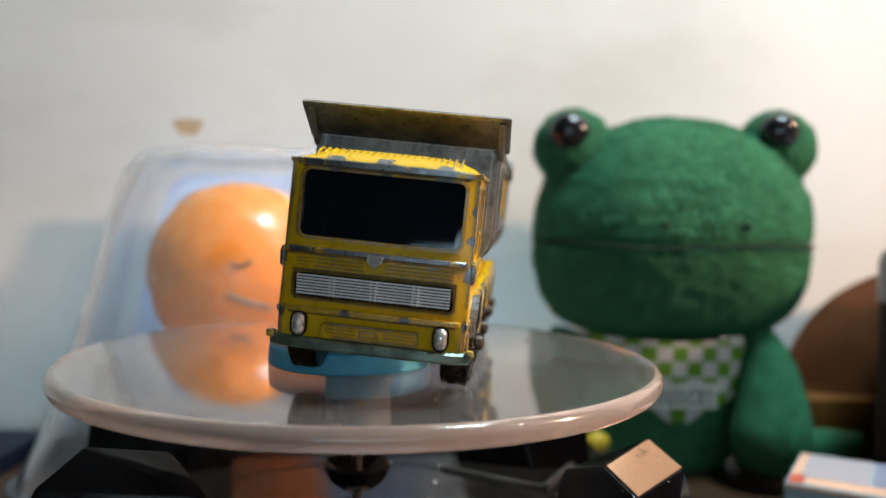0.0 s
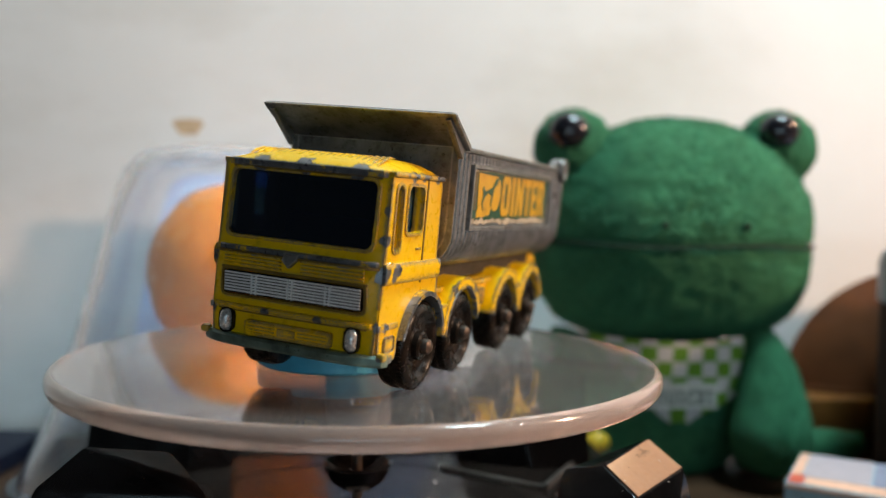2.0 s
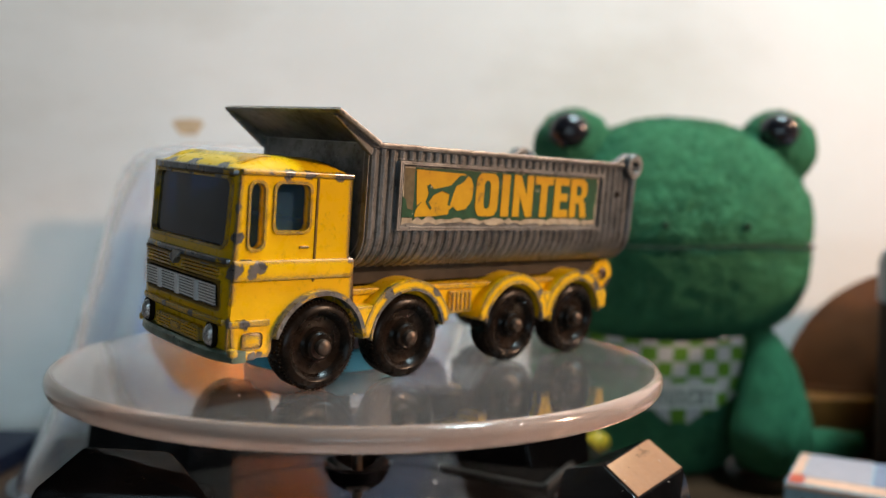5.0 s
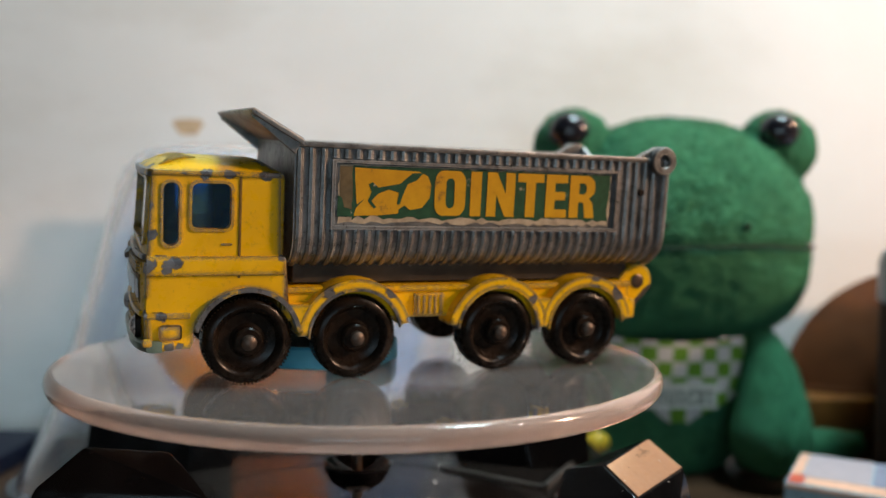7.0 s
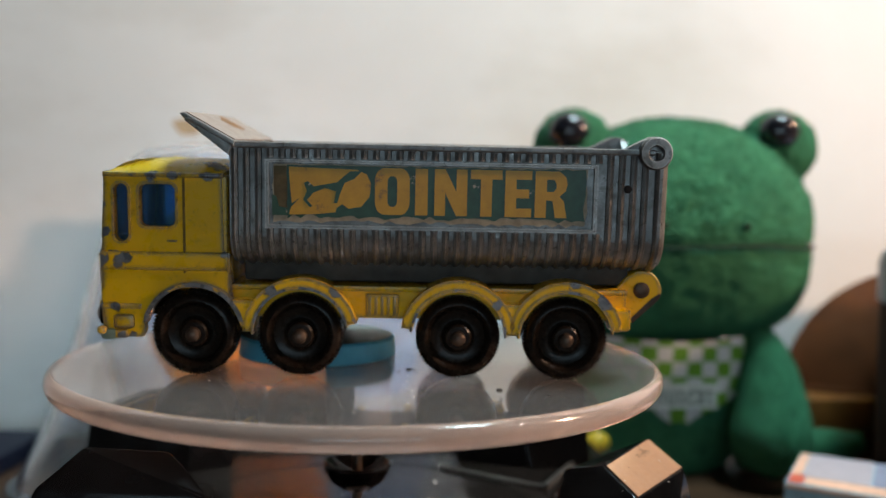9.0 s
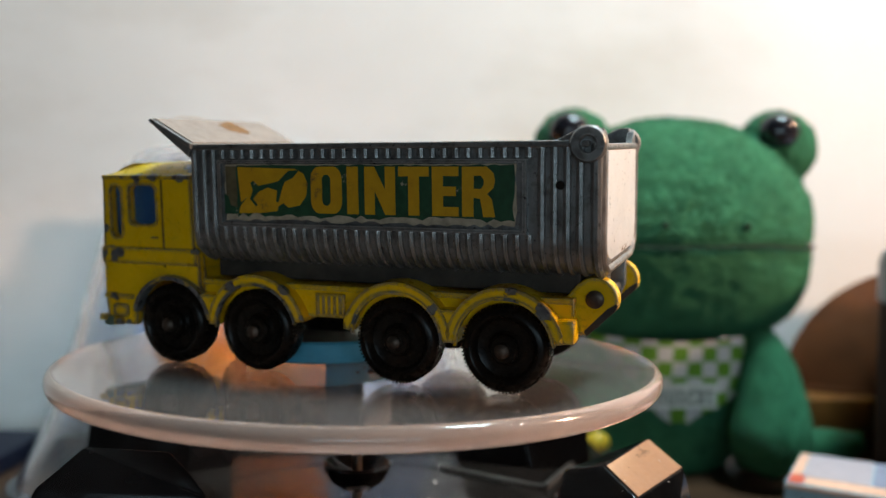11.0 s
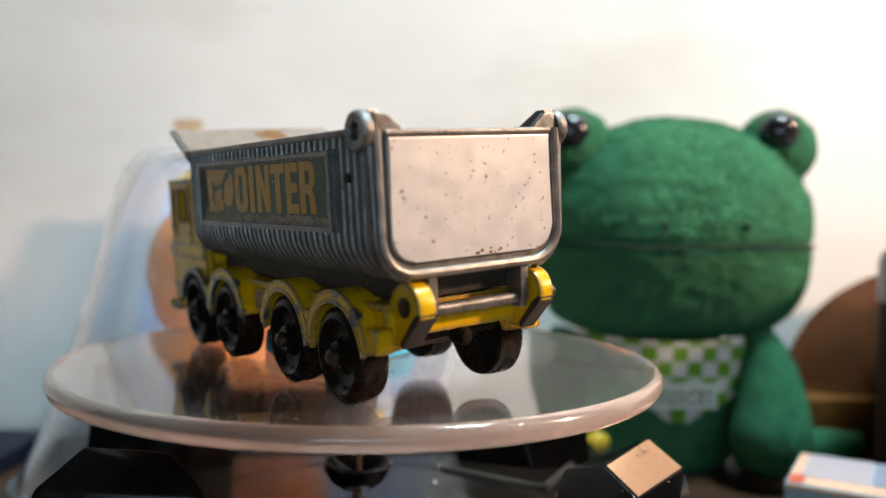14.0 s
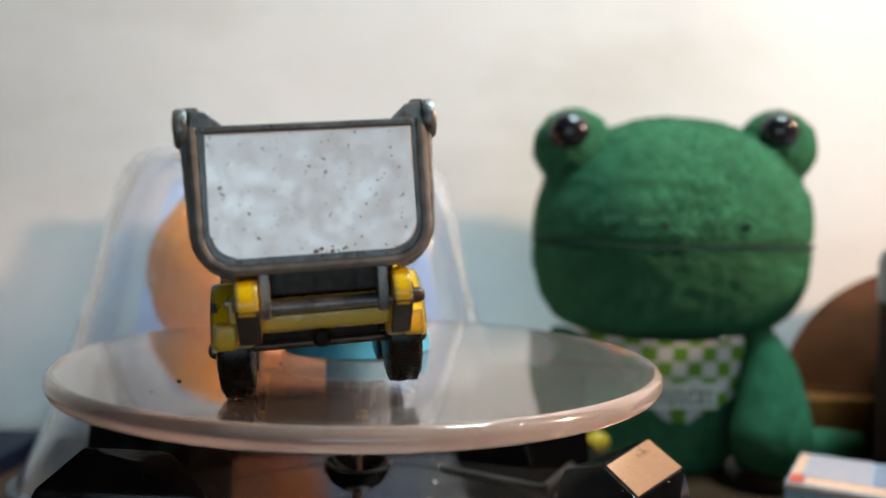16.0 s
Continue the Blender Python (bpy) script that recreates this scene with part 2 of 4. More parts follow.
LINING = plain("pale_lining", (0.29, 0.235, 0.20), 0.5, 0.2, vary=0.15, scale=400)
GROOVE = plain("dirty_groove", (0.16, 0.09, 0.006), 0.6, vary=0.5, scale=500)
GRIMY = plain("grimy_metal", (0.06, 0.05, 0.04), 0.6, 0.4, vary=0.4, scale=260)
RIM_METAL = plain("bright_cast_edge", (0.24, 0.225, 0.21), 0.42, 0.6, vary=0.3, scale=500)
SKIN = plain("grey_skin", (0.17, 0.205, 0.19), 0.7, vary=0.2, scale=260)
RUST = plain("rust", (0.20, 0.10, 0.035), 0.85, vary=0.4, scale=900)
STAIN = plain("tan_stain", (0.60, 0.44, 0.28), 0.9, vary=0.2, scale=400)
LEMON = plain("yellow_bead", (0.70, 0.50, 0.03), 0.4)
DUST = plain("dust", (0.05, 0.045, 0.04), 0.9)
LINT = plain("lint", (0.55, 0.5, 0.45), 0.9)
WHITE = plain("white_card", (0.36, 0.35, 0.40), 0.5, vary=0.08)
CYAN = plain("pale_blue_print", (0.30, 0.47, 0.55), 0.5, vary=0.1)
RED = plain("red_print", (0.50, 0.09, 0.05), 0.5)
PEACH = plain("peach_print", (0.66, 0.42, 0.30), 0.5)
SLATE = plain("slate_print", (0.20, 0.24, 0.34), 0.5)
AMBER = plain("amber_card", (0.19, 0.07, 0.010), 0.5, vary=0.4, scale=90)
NAVY = plain("navy_card", (0.008, 0.010, 0.022), 0.5, gloss=0.2)

# ---- mesh helpers: meshes are drawn in millimetres ----


def link_mesh(name, bm, material, smooth=35):
    me = bpy.data.meshes.new(name)
    bmesh.ops.recalc_face_normals(bm, faces=bm.faces[:])
    bmesh.ops.scale(bm, vec=(MM, MM, MM), verts=bm.verts[:])
    for f in bm.faces:
        f.smooth = True
    bm.to_mesh(me)
    bm.free()
    me.set_sharp_from_angle(angle=radians(smooth))
    me.materials.append(material)
    ob = new(name, me)
    if smooth <= 60:
        ob.modifiers.new("flat_faces", "WEIGHTED_NORMAL").keep_sharp = True
    return ob


def part(name, bm, material, parent, label="", smooth=35):
    ob = link_mesh(name, bm, material, smooth)
    ob.parent = parent
    return tagged(ob, label)


def thing(name, bm, material, label, category, smooth=35, **more):
    return tagged(link_mesh(name, bm, material, smooth), label, category, **more)


def box(bm, x0, x1, y0, y1, z0, z1, bevel=0.0, segments=2):
    r = bmesh.ops.create_cube(bm, size=1)
    bmesh.ops.scale(bm, vec=(x1 - x0, y1 - y0, z1 - z0), verts=r["verts"])
    bmesh.ops.translate(bm, vec=((x0 + x1) / 2, (y0 + y1) / 2, (z0 + z1) / 2), verts=r["verts"])
    if bevel:
        es = list({e for v in r["verts"] for e in v.link_edges})
        bmesh.ops.bevel(bm, geom=es, offset=bevel, segments=segments, affect="EDGES", profile=0.5)
    return bm


def prism(bm, outline, place, a0, a1, bevel=0.0):
    """A polygon drawn out from a0 to a1; place(u, v, a) gives the point."""
    lo = [bm.verts.new(place(u, v, a0)) for u, v in outline]
    hi = [bm.verts.new(place(u, v, a1)) for u, v in outline]
    n = len(outline)
    caps = [bm.faces.new(lo), bm.faces.new(list(reversed(hi)))]
    for i in range(n):
        bm.faces.new((lo[i], hi[i], hi[(i + 1) % n], lo[(i + 1) % n]))
    if bevel:
        es = list({e for f in caps for e in f.edges})
        bmesh.ops.bevel(bm, geom=es, offset=bevel, segments=2, affect="EDGES", profile=0.5)
    return bm


def XZ(u, v, a):
    return (u, a, v)


def YZ(u, v, a):
    return (a, u, v)


def XY(u, v, a):
    return (u, v, a)


def plate(bm, outer, holes, place, a0, a1):
    """A flat plate with openings that go through it."""
    es = []
    for loop in (outer, *holes):
        vs = [bm.verts.new(place(u, v, a0)) for u, v in loop]
        es += [bm.edges.new((vs[i], vs[(i + 1) % len(vs)])) for i in range(len(vs))]
    faces = [f for f in bmesh.ops.triangle_fill(bm, use_beauty=True, edges=es)["geom"] if isinstance(f, bmesh.types.BMFace)]
    ext = bmesh.ops.extrude_face_region(bm, geom=faces)
    vs = [v for v in ext["geom"] if isinstance(v, bmesh.types.BMVert)]
    d = Vector(place(0, 0, a1)) - Vector(place(0, 0, a0))
    bmesh.ops.translate(bm, vec=d, verts=vs)
    return bm


def rounded(u0, u1, v0, v1, r, n=5):
    pts = []
    for cu, cv, a in ((u1 - r, v1 - r, 0), (u0 + r, v1 - r, 90), (u0 + r, v0 + r, 180), (u1 - r, v0 + r, 270)):
        for i in range(n + 1):
            t = radians(a + 90 * i / n)
            pts.append((cu + r * math.cos(t), cv + r * math.sin(t)))
    return pts


def lathe(bm, profile, n=32, centre=(0, 0, 0), axis="z", closed=False):
    """A profile of (radius, height) turned round an axis."""
    rings = []
    for r, h in profile:
        ring = []
        for i in range(n):
            a = 2 * math.pi * i / n
            p = (r * math.cos(a), r * math.sin(a), h)
            if axis == "y":
                p = (p[0], p[2], p[1])
            if axis == "x":
                p = (p[2], p[0], p[1])
            ring.append(bm.verts.new(Vector(p) + Vector(centre)))
        rings.append(ring)
    pairs = list(zip(rings, rings[1:])) + ([(rings[-1], rings[0])] if closed else [])
    for a, b in pairs:
        for i in range(n):
            bm.faces.new((a[i], a[(i + 1) % n], b[(i + 1) % n], b[i]))
    if not closed:
        bm.faces.new(list(reversed(rings[0])))
        bm.faces.new(rings[-1])
    return bm


def sweep(bm, section, stops, place):
    """A closed section carried through a row of stops; place(a, b, stop) gives the point."""
    rings = [[bm.verts.new(place(a, b, t)) for a, b in section] for t in stops]
    n = len(section)
    for p, q in zip(rings, rings[1:]):
        for i in range(n):
            bm.faces.new((p[i], p[(i + 1) % n], q[(i + 1) % n], q[i]))
    bm.faces.new(list(reversed(rings[0])))
    bm.faces.new(rings[-1])
    return bm


def ball(bm, centre, radii, sub=3, wobble=0.0, freq=0.1):
    r = bmesh.ops.create_icosphere(bm, subdivisions=sub, radius=1)
    for v in r["verts"]:
        v.co = Vector(a * b for a, b in zip(v.co, radii)) + Vector(centre)
        if wobble:
            v.co += (v.co - Vector(centre)).normalized() * wobble * noise.fractal(v.co * freq, 0.6, 2.0, 4)
    return bm


def tube(bm, points, radius, n=8):
    """A round bar along points."""
    rings, q, last = [], None, None
    for i, p in enumerate(points):
        way = (Vector(points[min(i + 1, len(points) - 1)]) - Vector(points[max(i - 1, 0)])).normalized()
        q = way.to_track_quat("Z", "Y") if q is None else last.rotation_difference(way) @ q
        last = way
        r = radius[i] if isinstance(radius, (list, tuple)) else radius
        rings.append([bm.verts.new(Vector(p) + q @ Vector((r * math.cos(2 * math.pi * k / n), r * math.sin(2 * math.pi * k / n), 0))) for k in range(n)])
    for a, b in zip(rings, rings[1:]):
        for k in range(n):
            bm.faces.new((a[k], a[(k + 1) % n], b[(k + 1) % n], b[k]))
    bm.faces.new(list(reversed(rings[0])))
    bm.faces.new(rings[-1])
    return bm


def B():
    return bmesh.new()


# ---- the room ----


def build_room():
    thing("wall_north", box(B(), -900, 900, 140, 160, -48, 900), WALL, "off-white plastered wall with faint stains", "wall", kind="structure")
    # walls and ceiling out of view, coloured dark to hold down fill light
    thing("wall_south", box(B(), -900, 900, -1100, -1080, -48, 900), DIM, "unseen wall, coloured dark grey to cut fill light", "wall", kind="structure")
    thing("wall_west", box(B(), -920, -900, -1100, 160, -48, 900), DIM, "unseen wall, coloured dark grey to cut fill light", "wall", kind="structure")
    thing("wall_east", box(B(), 900, 920, -1100, 160, -48, 900), DIM, "unseen wall, coloured dark grey to cut fill light", "wall", kind="structure")
    thing("ceiling", box(B(), -920, 920, -1100, 160, 900, 920), DIM, "unseen ceiling, coloured dark grey to cut fill light", "ceiling", kind="structure")
    thing("tabletop", box(B(), -900, 900, -1080, 140, -78, -48), WOOD, "dark brown wooden table surface", "table", kind="structure")


build_room()

# ---- the turntable ----


def build_base():
    base = tagged(new("display_stand"), "glossy black plastic turntable base with faceted corner posts", "display stand")
    base.location = (0, 0, -0.048)

    def at(bm):
        bmesh.ops.translate(bm, vec=(0, 0, 48), verts=bm.verts[:])
        return bm
    part("tray", at(box(B(), -52, 52, -30, 62, -48, -27, 2.5)), TRAY, base)
    ring = [(30.5 * math.cos(radians(a)), 30.5 * math.sin(radians(a)) + 1, -26.95) for a in range(0, 181, 5)]
    part("tray_seam", at(tube(B(), ring, 0.22, 6)), BASE, base)
    part("back_wall", at(box(B(), -50, 50, 57, 61, -28, -20.5, 1.0)), BASE, base)
    bm = lathe(B(), [(1.2, -21.9), (2.6, -21.5), (4.4, -20.1), (5.4, -18.5), (5.6, -17.6), (5.1, -17.3), (4.6, -17.9), (3.0, -19.2), (0.9, -19.5)], 40)
    part("hub_cup", at(bm), BASE, base, "black bowl-shaped hub cup")
    bm = lathe(B(), [(0.75, -27.5), (0.75, -4.0), (0.6, -3.15)], 20)
    part("spindle", at(bm), RIVET, base, "thin steel spindle")
    bm = lathe(B(), [(3.6, -27.2), (3.6, -26.4), (2.6, -26.0), (0.9, -26.0)], 32)
    part("collar", at(bm), CHROME, base)
    bm = lathe(B(), [(5.0, -14.0), (5.3, -13.5), (5.3, -3.15)], 40)
    part("drive_drum", at(bm), DRUM, base, "clear plastic drive drum under the platter")

    def post(points, floor):
        bm = B()
        vs = [bm.verts.new(p) for p in points] + [bm.verts.new((x, y, -27.5)) for x, y in floor]
        bmesh.ops.convex_hull(bm, input=vs)
        bmesh.ops.delete(bm, geom=[v for v in bm.verts if not v.link_faces], context="VERTS")
        bmesh.ops.dissolve_limit(bm, angle_limit=radians(3), verts=bm.verts[:], edges=bm.edges[:])
        bmesh.ops.bevel(bm, geom=bm.edges[:], offset=0.35, segments=2, affect="EDGES", profile=0.5)
        return part("post", at(bm), BASE, base, "faceted glossy black corner post", 25)
    post(RIGHT_POST, [(28, -22), (28, -6), (50, -6), (52, -14), (42, -27)])
    post(LEFT_POST, [(-48, -8), (-20, -8), (-20, -24), (-46, -25)])
    post([(-50, 30, -10), (-50, 44, -10), (-28, 44, -10), (-26, 34, -12), (-30, 28, -16)], [(-51, 27), (-51, 46), (-24, 46), (-24, 30), (-32, 26)])
    post([(45, 30, -12), (45, 44, -12), (28, 44, -12), (24, 34, -14), (32, 28, -18)], [(46, 27), (46, 46), (20, 46), (20, 32), (34, 26)])
    # tan plate: the warm reflection on one post's facet, put into its colour
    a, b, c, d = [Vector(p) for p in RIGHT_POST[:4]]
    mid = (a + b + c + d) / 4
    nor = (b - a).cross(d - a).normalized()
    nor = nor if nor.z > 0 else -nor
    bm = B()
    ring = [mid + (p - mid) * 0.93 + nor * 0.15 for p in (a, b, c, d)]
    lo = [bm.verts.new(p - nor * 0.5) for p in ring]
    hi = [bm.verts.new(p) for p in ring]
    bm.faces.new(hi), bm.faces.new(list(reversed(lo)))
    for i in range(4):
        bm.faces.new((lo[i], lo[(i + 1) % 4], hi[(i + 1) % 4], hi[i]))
    part("facet", at(bm), TAN, base, "tan plate painting a warm reflection on the post's facet")
    rng = random.Random(5)
    for _ in range(16):
        p = mid + (a - mid) * rng.uniform(-0.8, 0.8) + (b - mid) * rng.uniform(-0.8, 0.8) * 0.9 + nor * 0.15
        r = rng.uniform(0.05, 0.14)
        part("dust_speck", at(ball(B(), p, (r, r, r * 0.6), 1)), DUST if rng.random() < 0.7 else LINT, base)
    for _ in range(7):
        p = Vector((rng.uniform(33, 42), rng.uniform(-18, -14), -12.0))
        q = [p + Vector((0.9 * math.sin(t * rng.uniform(0.8, 1.5)), 0.5 * math.cos(t), 0.28 * t * rng.random())) for t in range(5)]
        part("lint_hair", at(tube(B(), [tuple(v) for v in q], 0.022, 5)), DUST, base)
    # ridges in a slightly lighter black than the tray
    part("tray_ridge", at(prism(B(), [(33.5, 14), (34.3, 13.4), (45.3, 31.2), (44.5, 31.8)], XY, -27.1, -25.9, 0.15)), RIDGE, base)
    part("tray_ridge", at(prism(B(), [(16.0, 27.2), (16.6, 26.2), (33.9, 13.2), (34.3, 14.2)], XY, -27.1, -26.3, 0.15)), RIDGE, base)
    for k in range(26):
        x, y = rng.uniform(-20, 30), rng.uniform(-28, 20)
        r = rng.uniform(0.12, 0.3)
        bm = ball(B(), (x, y, -26.95), (r, r, r * 0.5), 1)
        part("dust_speck", at(bm), LINT if k % 3 == 0 else DUST, base)
    return base


RIGHT_POST = [(44.5, -10, -11.1), (48.3, -15, -14.3), (37.9, -25, -15.5), (34.6, -20, -12.4), (29.8, -17, -13.6), (27.7, -21, -16.7), (49.8, -14, -18.6)]
LEFT_POST = [(-41.9, -22, -14.0), (-36.2, -20, -9.0), (-26.0, -16, -10.9), (-21.9, -20, -13.5), (-19.8, -22, -15.3), (-40.5, -8, -18.0)]


def build_platter():
    platter = tagged(new("turntable_platter"), "round milky clear plastic turntable platter", "turntable platter")
    r, e = 46.5, 1.25
    prof = [(0.4, -3.1), (r - e, -3.1), (r - e, 0.0), (0.4, 0.0)]
    disc = part("disc", lathe(B(), prof, 128), MILKY, platter)
    edge = [(r - e + 0.004 + e * math.sin(radians(a)), -1.55 - 1.55 * math.cos(radians(a))) for a in range(0, 181, 12)]
    rim = part("rim", lathe(B(), edge, 128, closed=True), RIM, platter, "pinkish milky rounded rim")
    rim.visible_shadow = False
    disc.visible_shadow = False
    rng = random.Random(3)
    spots = [(-8.8, 36.2, 0.3), (17.5, -27.5, 0.5), (23.5, -30.5, 0.3), (-12.5, 34.0, 0.25), (6.5, -13.5, 0.5), (5.0, -14.5, 0.3)]
    spots += [(rng.uniform(4, 15), rng.uniform(-14, 4), rng.uniform(0.1, 0.28)) for _ in range(30)]
    for _ in range(50):
        a, d = rng.uniform(0, 6.28), 43 * math.sqrt(rng.random())
        spots.append((d * math.cos(a), d * math.sin(a), rng.uniform(0.06, 0.18)))
    for k, (x, y, s) in enumerate(spots):
        bm = ball(B(), (x, y, s * 0.25), (s, s * rng.uniform(0.5, 1), s * 0.35), 1, 0.1 * s, 3)
        part("dust_speck", bm, DUST if k < 40 or k % 2 else LINT, platter)
    return platter


def build_puck():
    puck = tagged(new("support_puck"), "round blue putty puck that props up the toy truck", "puck")
    bm = lathe(B(), [(11.9, 0.02), (12.3, 0.3), (12.2, 1.6), (12.1, 2.9), (11.8, 3.25), (0.5, 3.3)], 64, (-6.5, 0.6, 0))
    part("body", bm, BLUE, puck)
    bm = lathe(B(), [(11.7, 3.2), (11.8, 3.3), (11.6, 3.36), (0.5, 3.38)], 64, (-6.5, 0.6, 0))
    part("top_skin", bm, SKIN, puck, "dull grey-green top of the puck")
    return puck


build_base()
PLATTER = build_platter()
PUCK = build_puck()

# ---- the toy truck: x runs to its tail, z up from the wheels' soles ----
AXLES = (-24.4, -10.0, 11.6, 26.4)
WHEEL_R = 5.75


def fender(xc, s, r_in, r_out, a0, a1, y0, y1):
    """An arch over a wheel."""
    n = 20
    out = [(xc + r_out * math.cos(radians(a0 + (a1 - a0) * i / n)), WHEEL_R + 0.1 + r_out * math.sin(radians(a0 + (a1 - a0) * i / n))) for i in range(n + 1)]
    inn = [(xc + r_in * math.cos(radians(a1 + (a0 - a1) * i / n)), WHEEL_R + 0.1 + r_in * math.sin(radians(a1 + (a0 - a1) * i / n))) for i in range(n + 1)]
    return prism(B(), out + inn, XZ, s * y0, s * y1, min(0.5, (r_out - r_in) * 0.38))


def text_mesh(word, x0, x1, z0, z1, y, thick, embolden):
    """Raised letters that fill the given field on the near side of the truck."""
    cu = bpy.data.curves.new("letters", "FONT")
    cu.body, cu.size, cu.offset, cu.space_character = word, 1.0, embolden, 1.12
    cu.extrude = 0.02
    cu.resolution_u = 4
    ob = new("letters_source", cu)
    bpy.context.view_layer.update()
    me = bpy.data.meshes.new_from_object(ob.evaluated_get(bpy.context.evaluated_depsgraph_get()))
    bpy.data.objects.remove(ob)
    bm = B()
    bm.from_mesh(me)
    bpy.data.meshes.remove(me)
    xs, zs = [v.co.x for v in bm.verts], [v.co.y for v in bm.verts]
    for v in bm.verts:
        u = (v.co.x - min(xs)) / (max(xs) - min(xs))
        w = (v.co.y - min(zs)) / (max(zs) - min(zs))
        v.co = (x0 + (x1 - x0) * u, y - (thick if v.co.z > 0 else 0), z0 + (z1 - z0) * w)
    return bm


def build_wheels(truck):
    for x in AXLES:
        for s in (-1, 1):
            prof = [(1.0, 8.0), (4.9, 8.0), (5.6, 8.25), (5.75, 8.8), (5.75, 11.0), (5.55, 11.6), (5.1, 12.0), (4.55, 12.1), (4.15, 11.9),
                    (3.7, 11.2), (2.9, 10.9), (2.3, 10.95), (1.95, 11.3), (1.85, 12.0), (1.6, 12.25), (0.9, 12.3)]
            bm = lathe(B(), [(r, s * h) for r, h in prof], 48, (x, 0, WHEEL_R), "y")
            wheel = part("wheel", bm, TYRE, truck, "black plastic wheel with a dished hub")
            bm = B()
            for k in range(72):
                for h, q in ((9.6, 0.0), (11.2, 0.5)):
                    aa = 2 * math.pi * (k + q) / 72
                    c = Vector((x + 5.7 * math.cos(aa), s * h, WHEEL_R + 5.7 * math.sin(aa)))
                    r = bmesh.ops.create_cube(bm, size=1)
                    bmesh.ops.scale(bm, vec=(0.24, 1.0 if h < 10 else 0.7, 0.2), verts=r["verts"])
                    bmesh.ops.rotate(bm, cent=(0, 0, 0), matrix=Matrix.Rotation(-aa, 3, "Y"), verts=r["verts"])
                    bmesh.ops.translate(bm, vec=c, verts=r["verts"])
            part("tread", bm, TYRE, wheel)
            bm = lathe(B(), [(0.95, s * 11.5), (1.05, s * 12.6), (0.95, s * 13.0), (0.6, s * 13.3), (0.2, s * 13.4)], 20, (x, 0, WHEEL_R), "y")
            part("axle_head", bm, RIVET, wheel, "worn metal axle head")
        bm = lathe(B(), [(0.6, -8.2), (0.6, 8.2)], 12, (x, 0, WHEEL_R), "y")
        part("axle", bm, RIVET, truck)


def cab_x(z):
    """How far forward the cab's face stands at a height."""
    if z < 16.6:
        return -37.6 - 0.7 * (z - 5) / 11.6
    return -37.6 + 0.65 * (z - 16.6) / 10.8


def cab_front(u, v, a):
    return (cab_x(v) + 0.7 * abs(u / 11.0) ** 3 + a, u, v)


def lip(z0, z1, half, out):
    """A rounded rail across the cab's face."""
    m = (z0 + z1) / 2
    section = [(0.6, z0), (-out * 0.7, z0), (-out, z0 + 0.15), (-out, z1 - 0.15), (-out * 0.7, z1), (0.6, z1)]
    return sweep(B(), section, [half * i / 12 for i in range(-12, 13)], lambda a, b, t: (cab_x(m) + a + 0.7 * abs(t / 11.0) ** 3 + 0.9 * max(0.0, abs(t) - 10.2) ** 2, t, b))


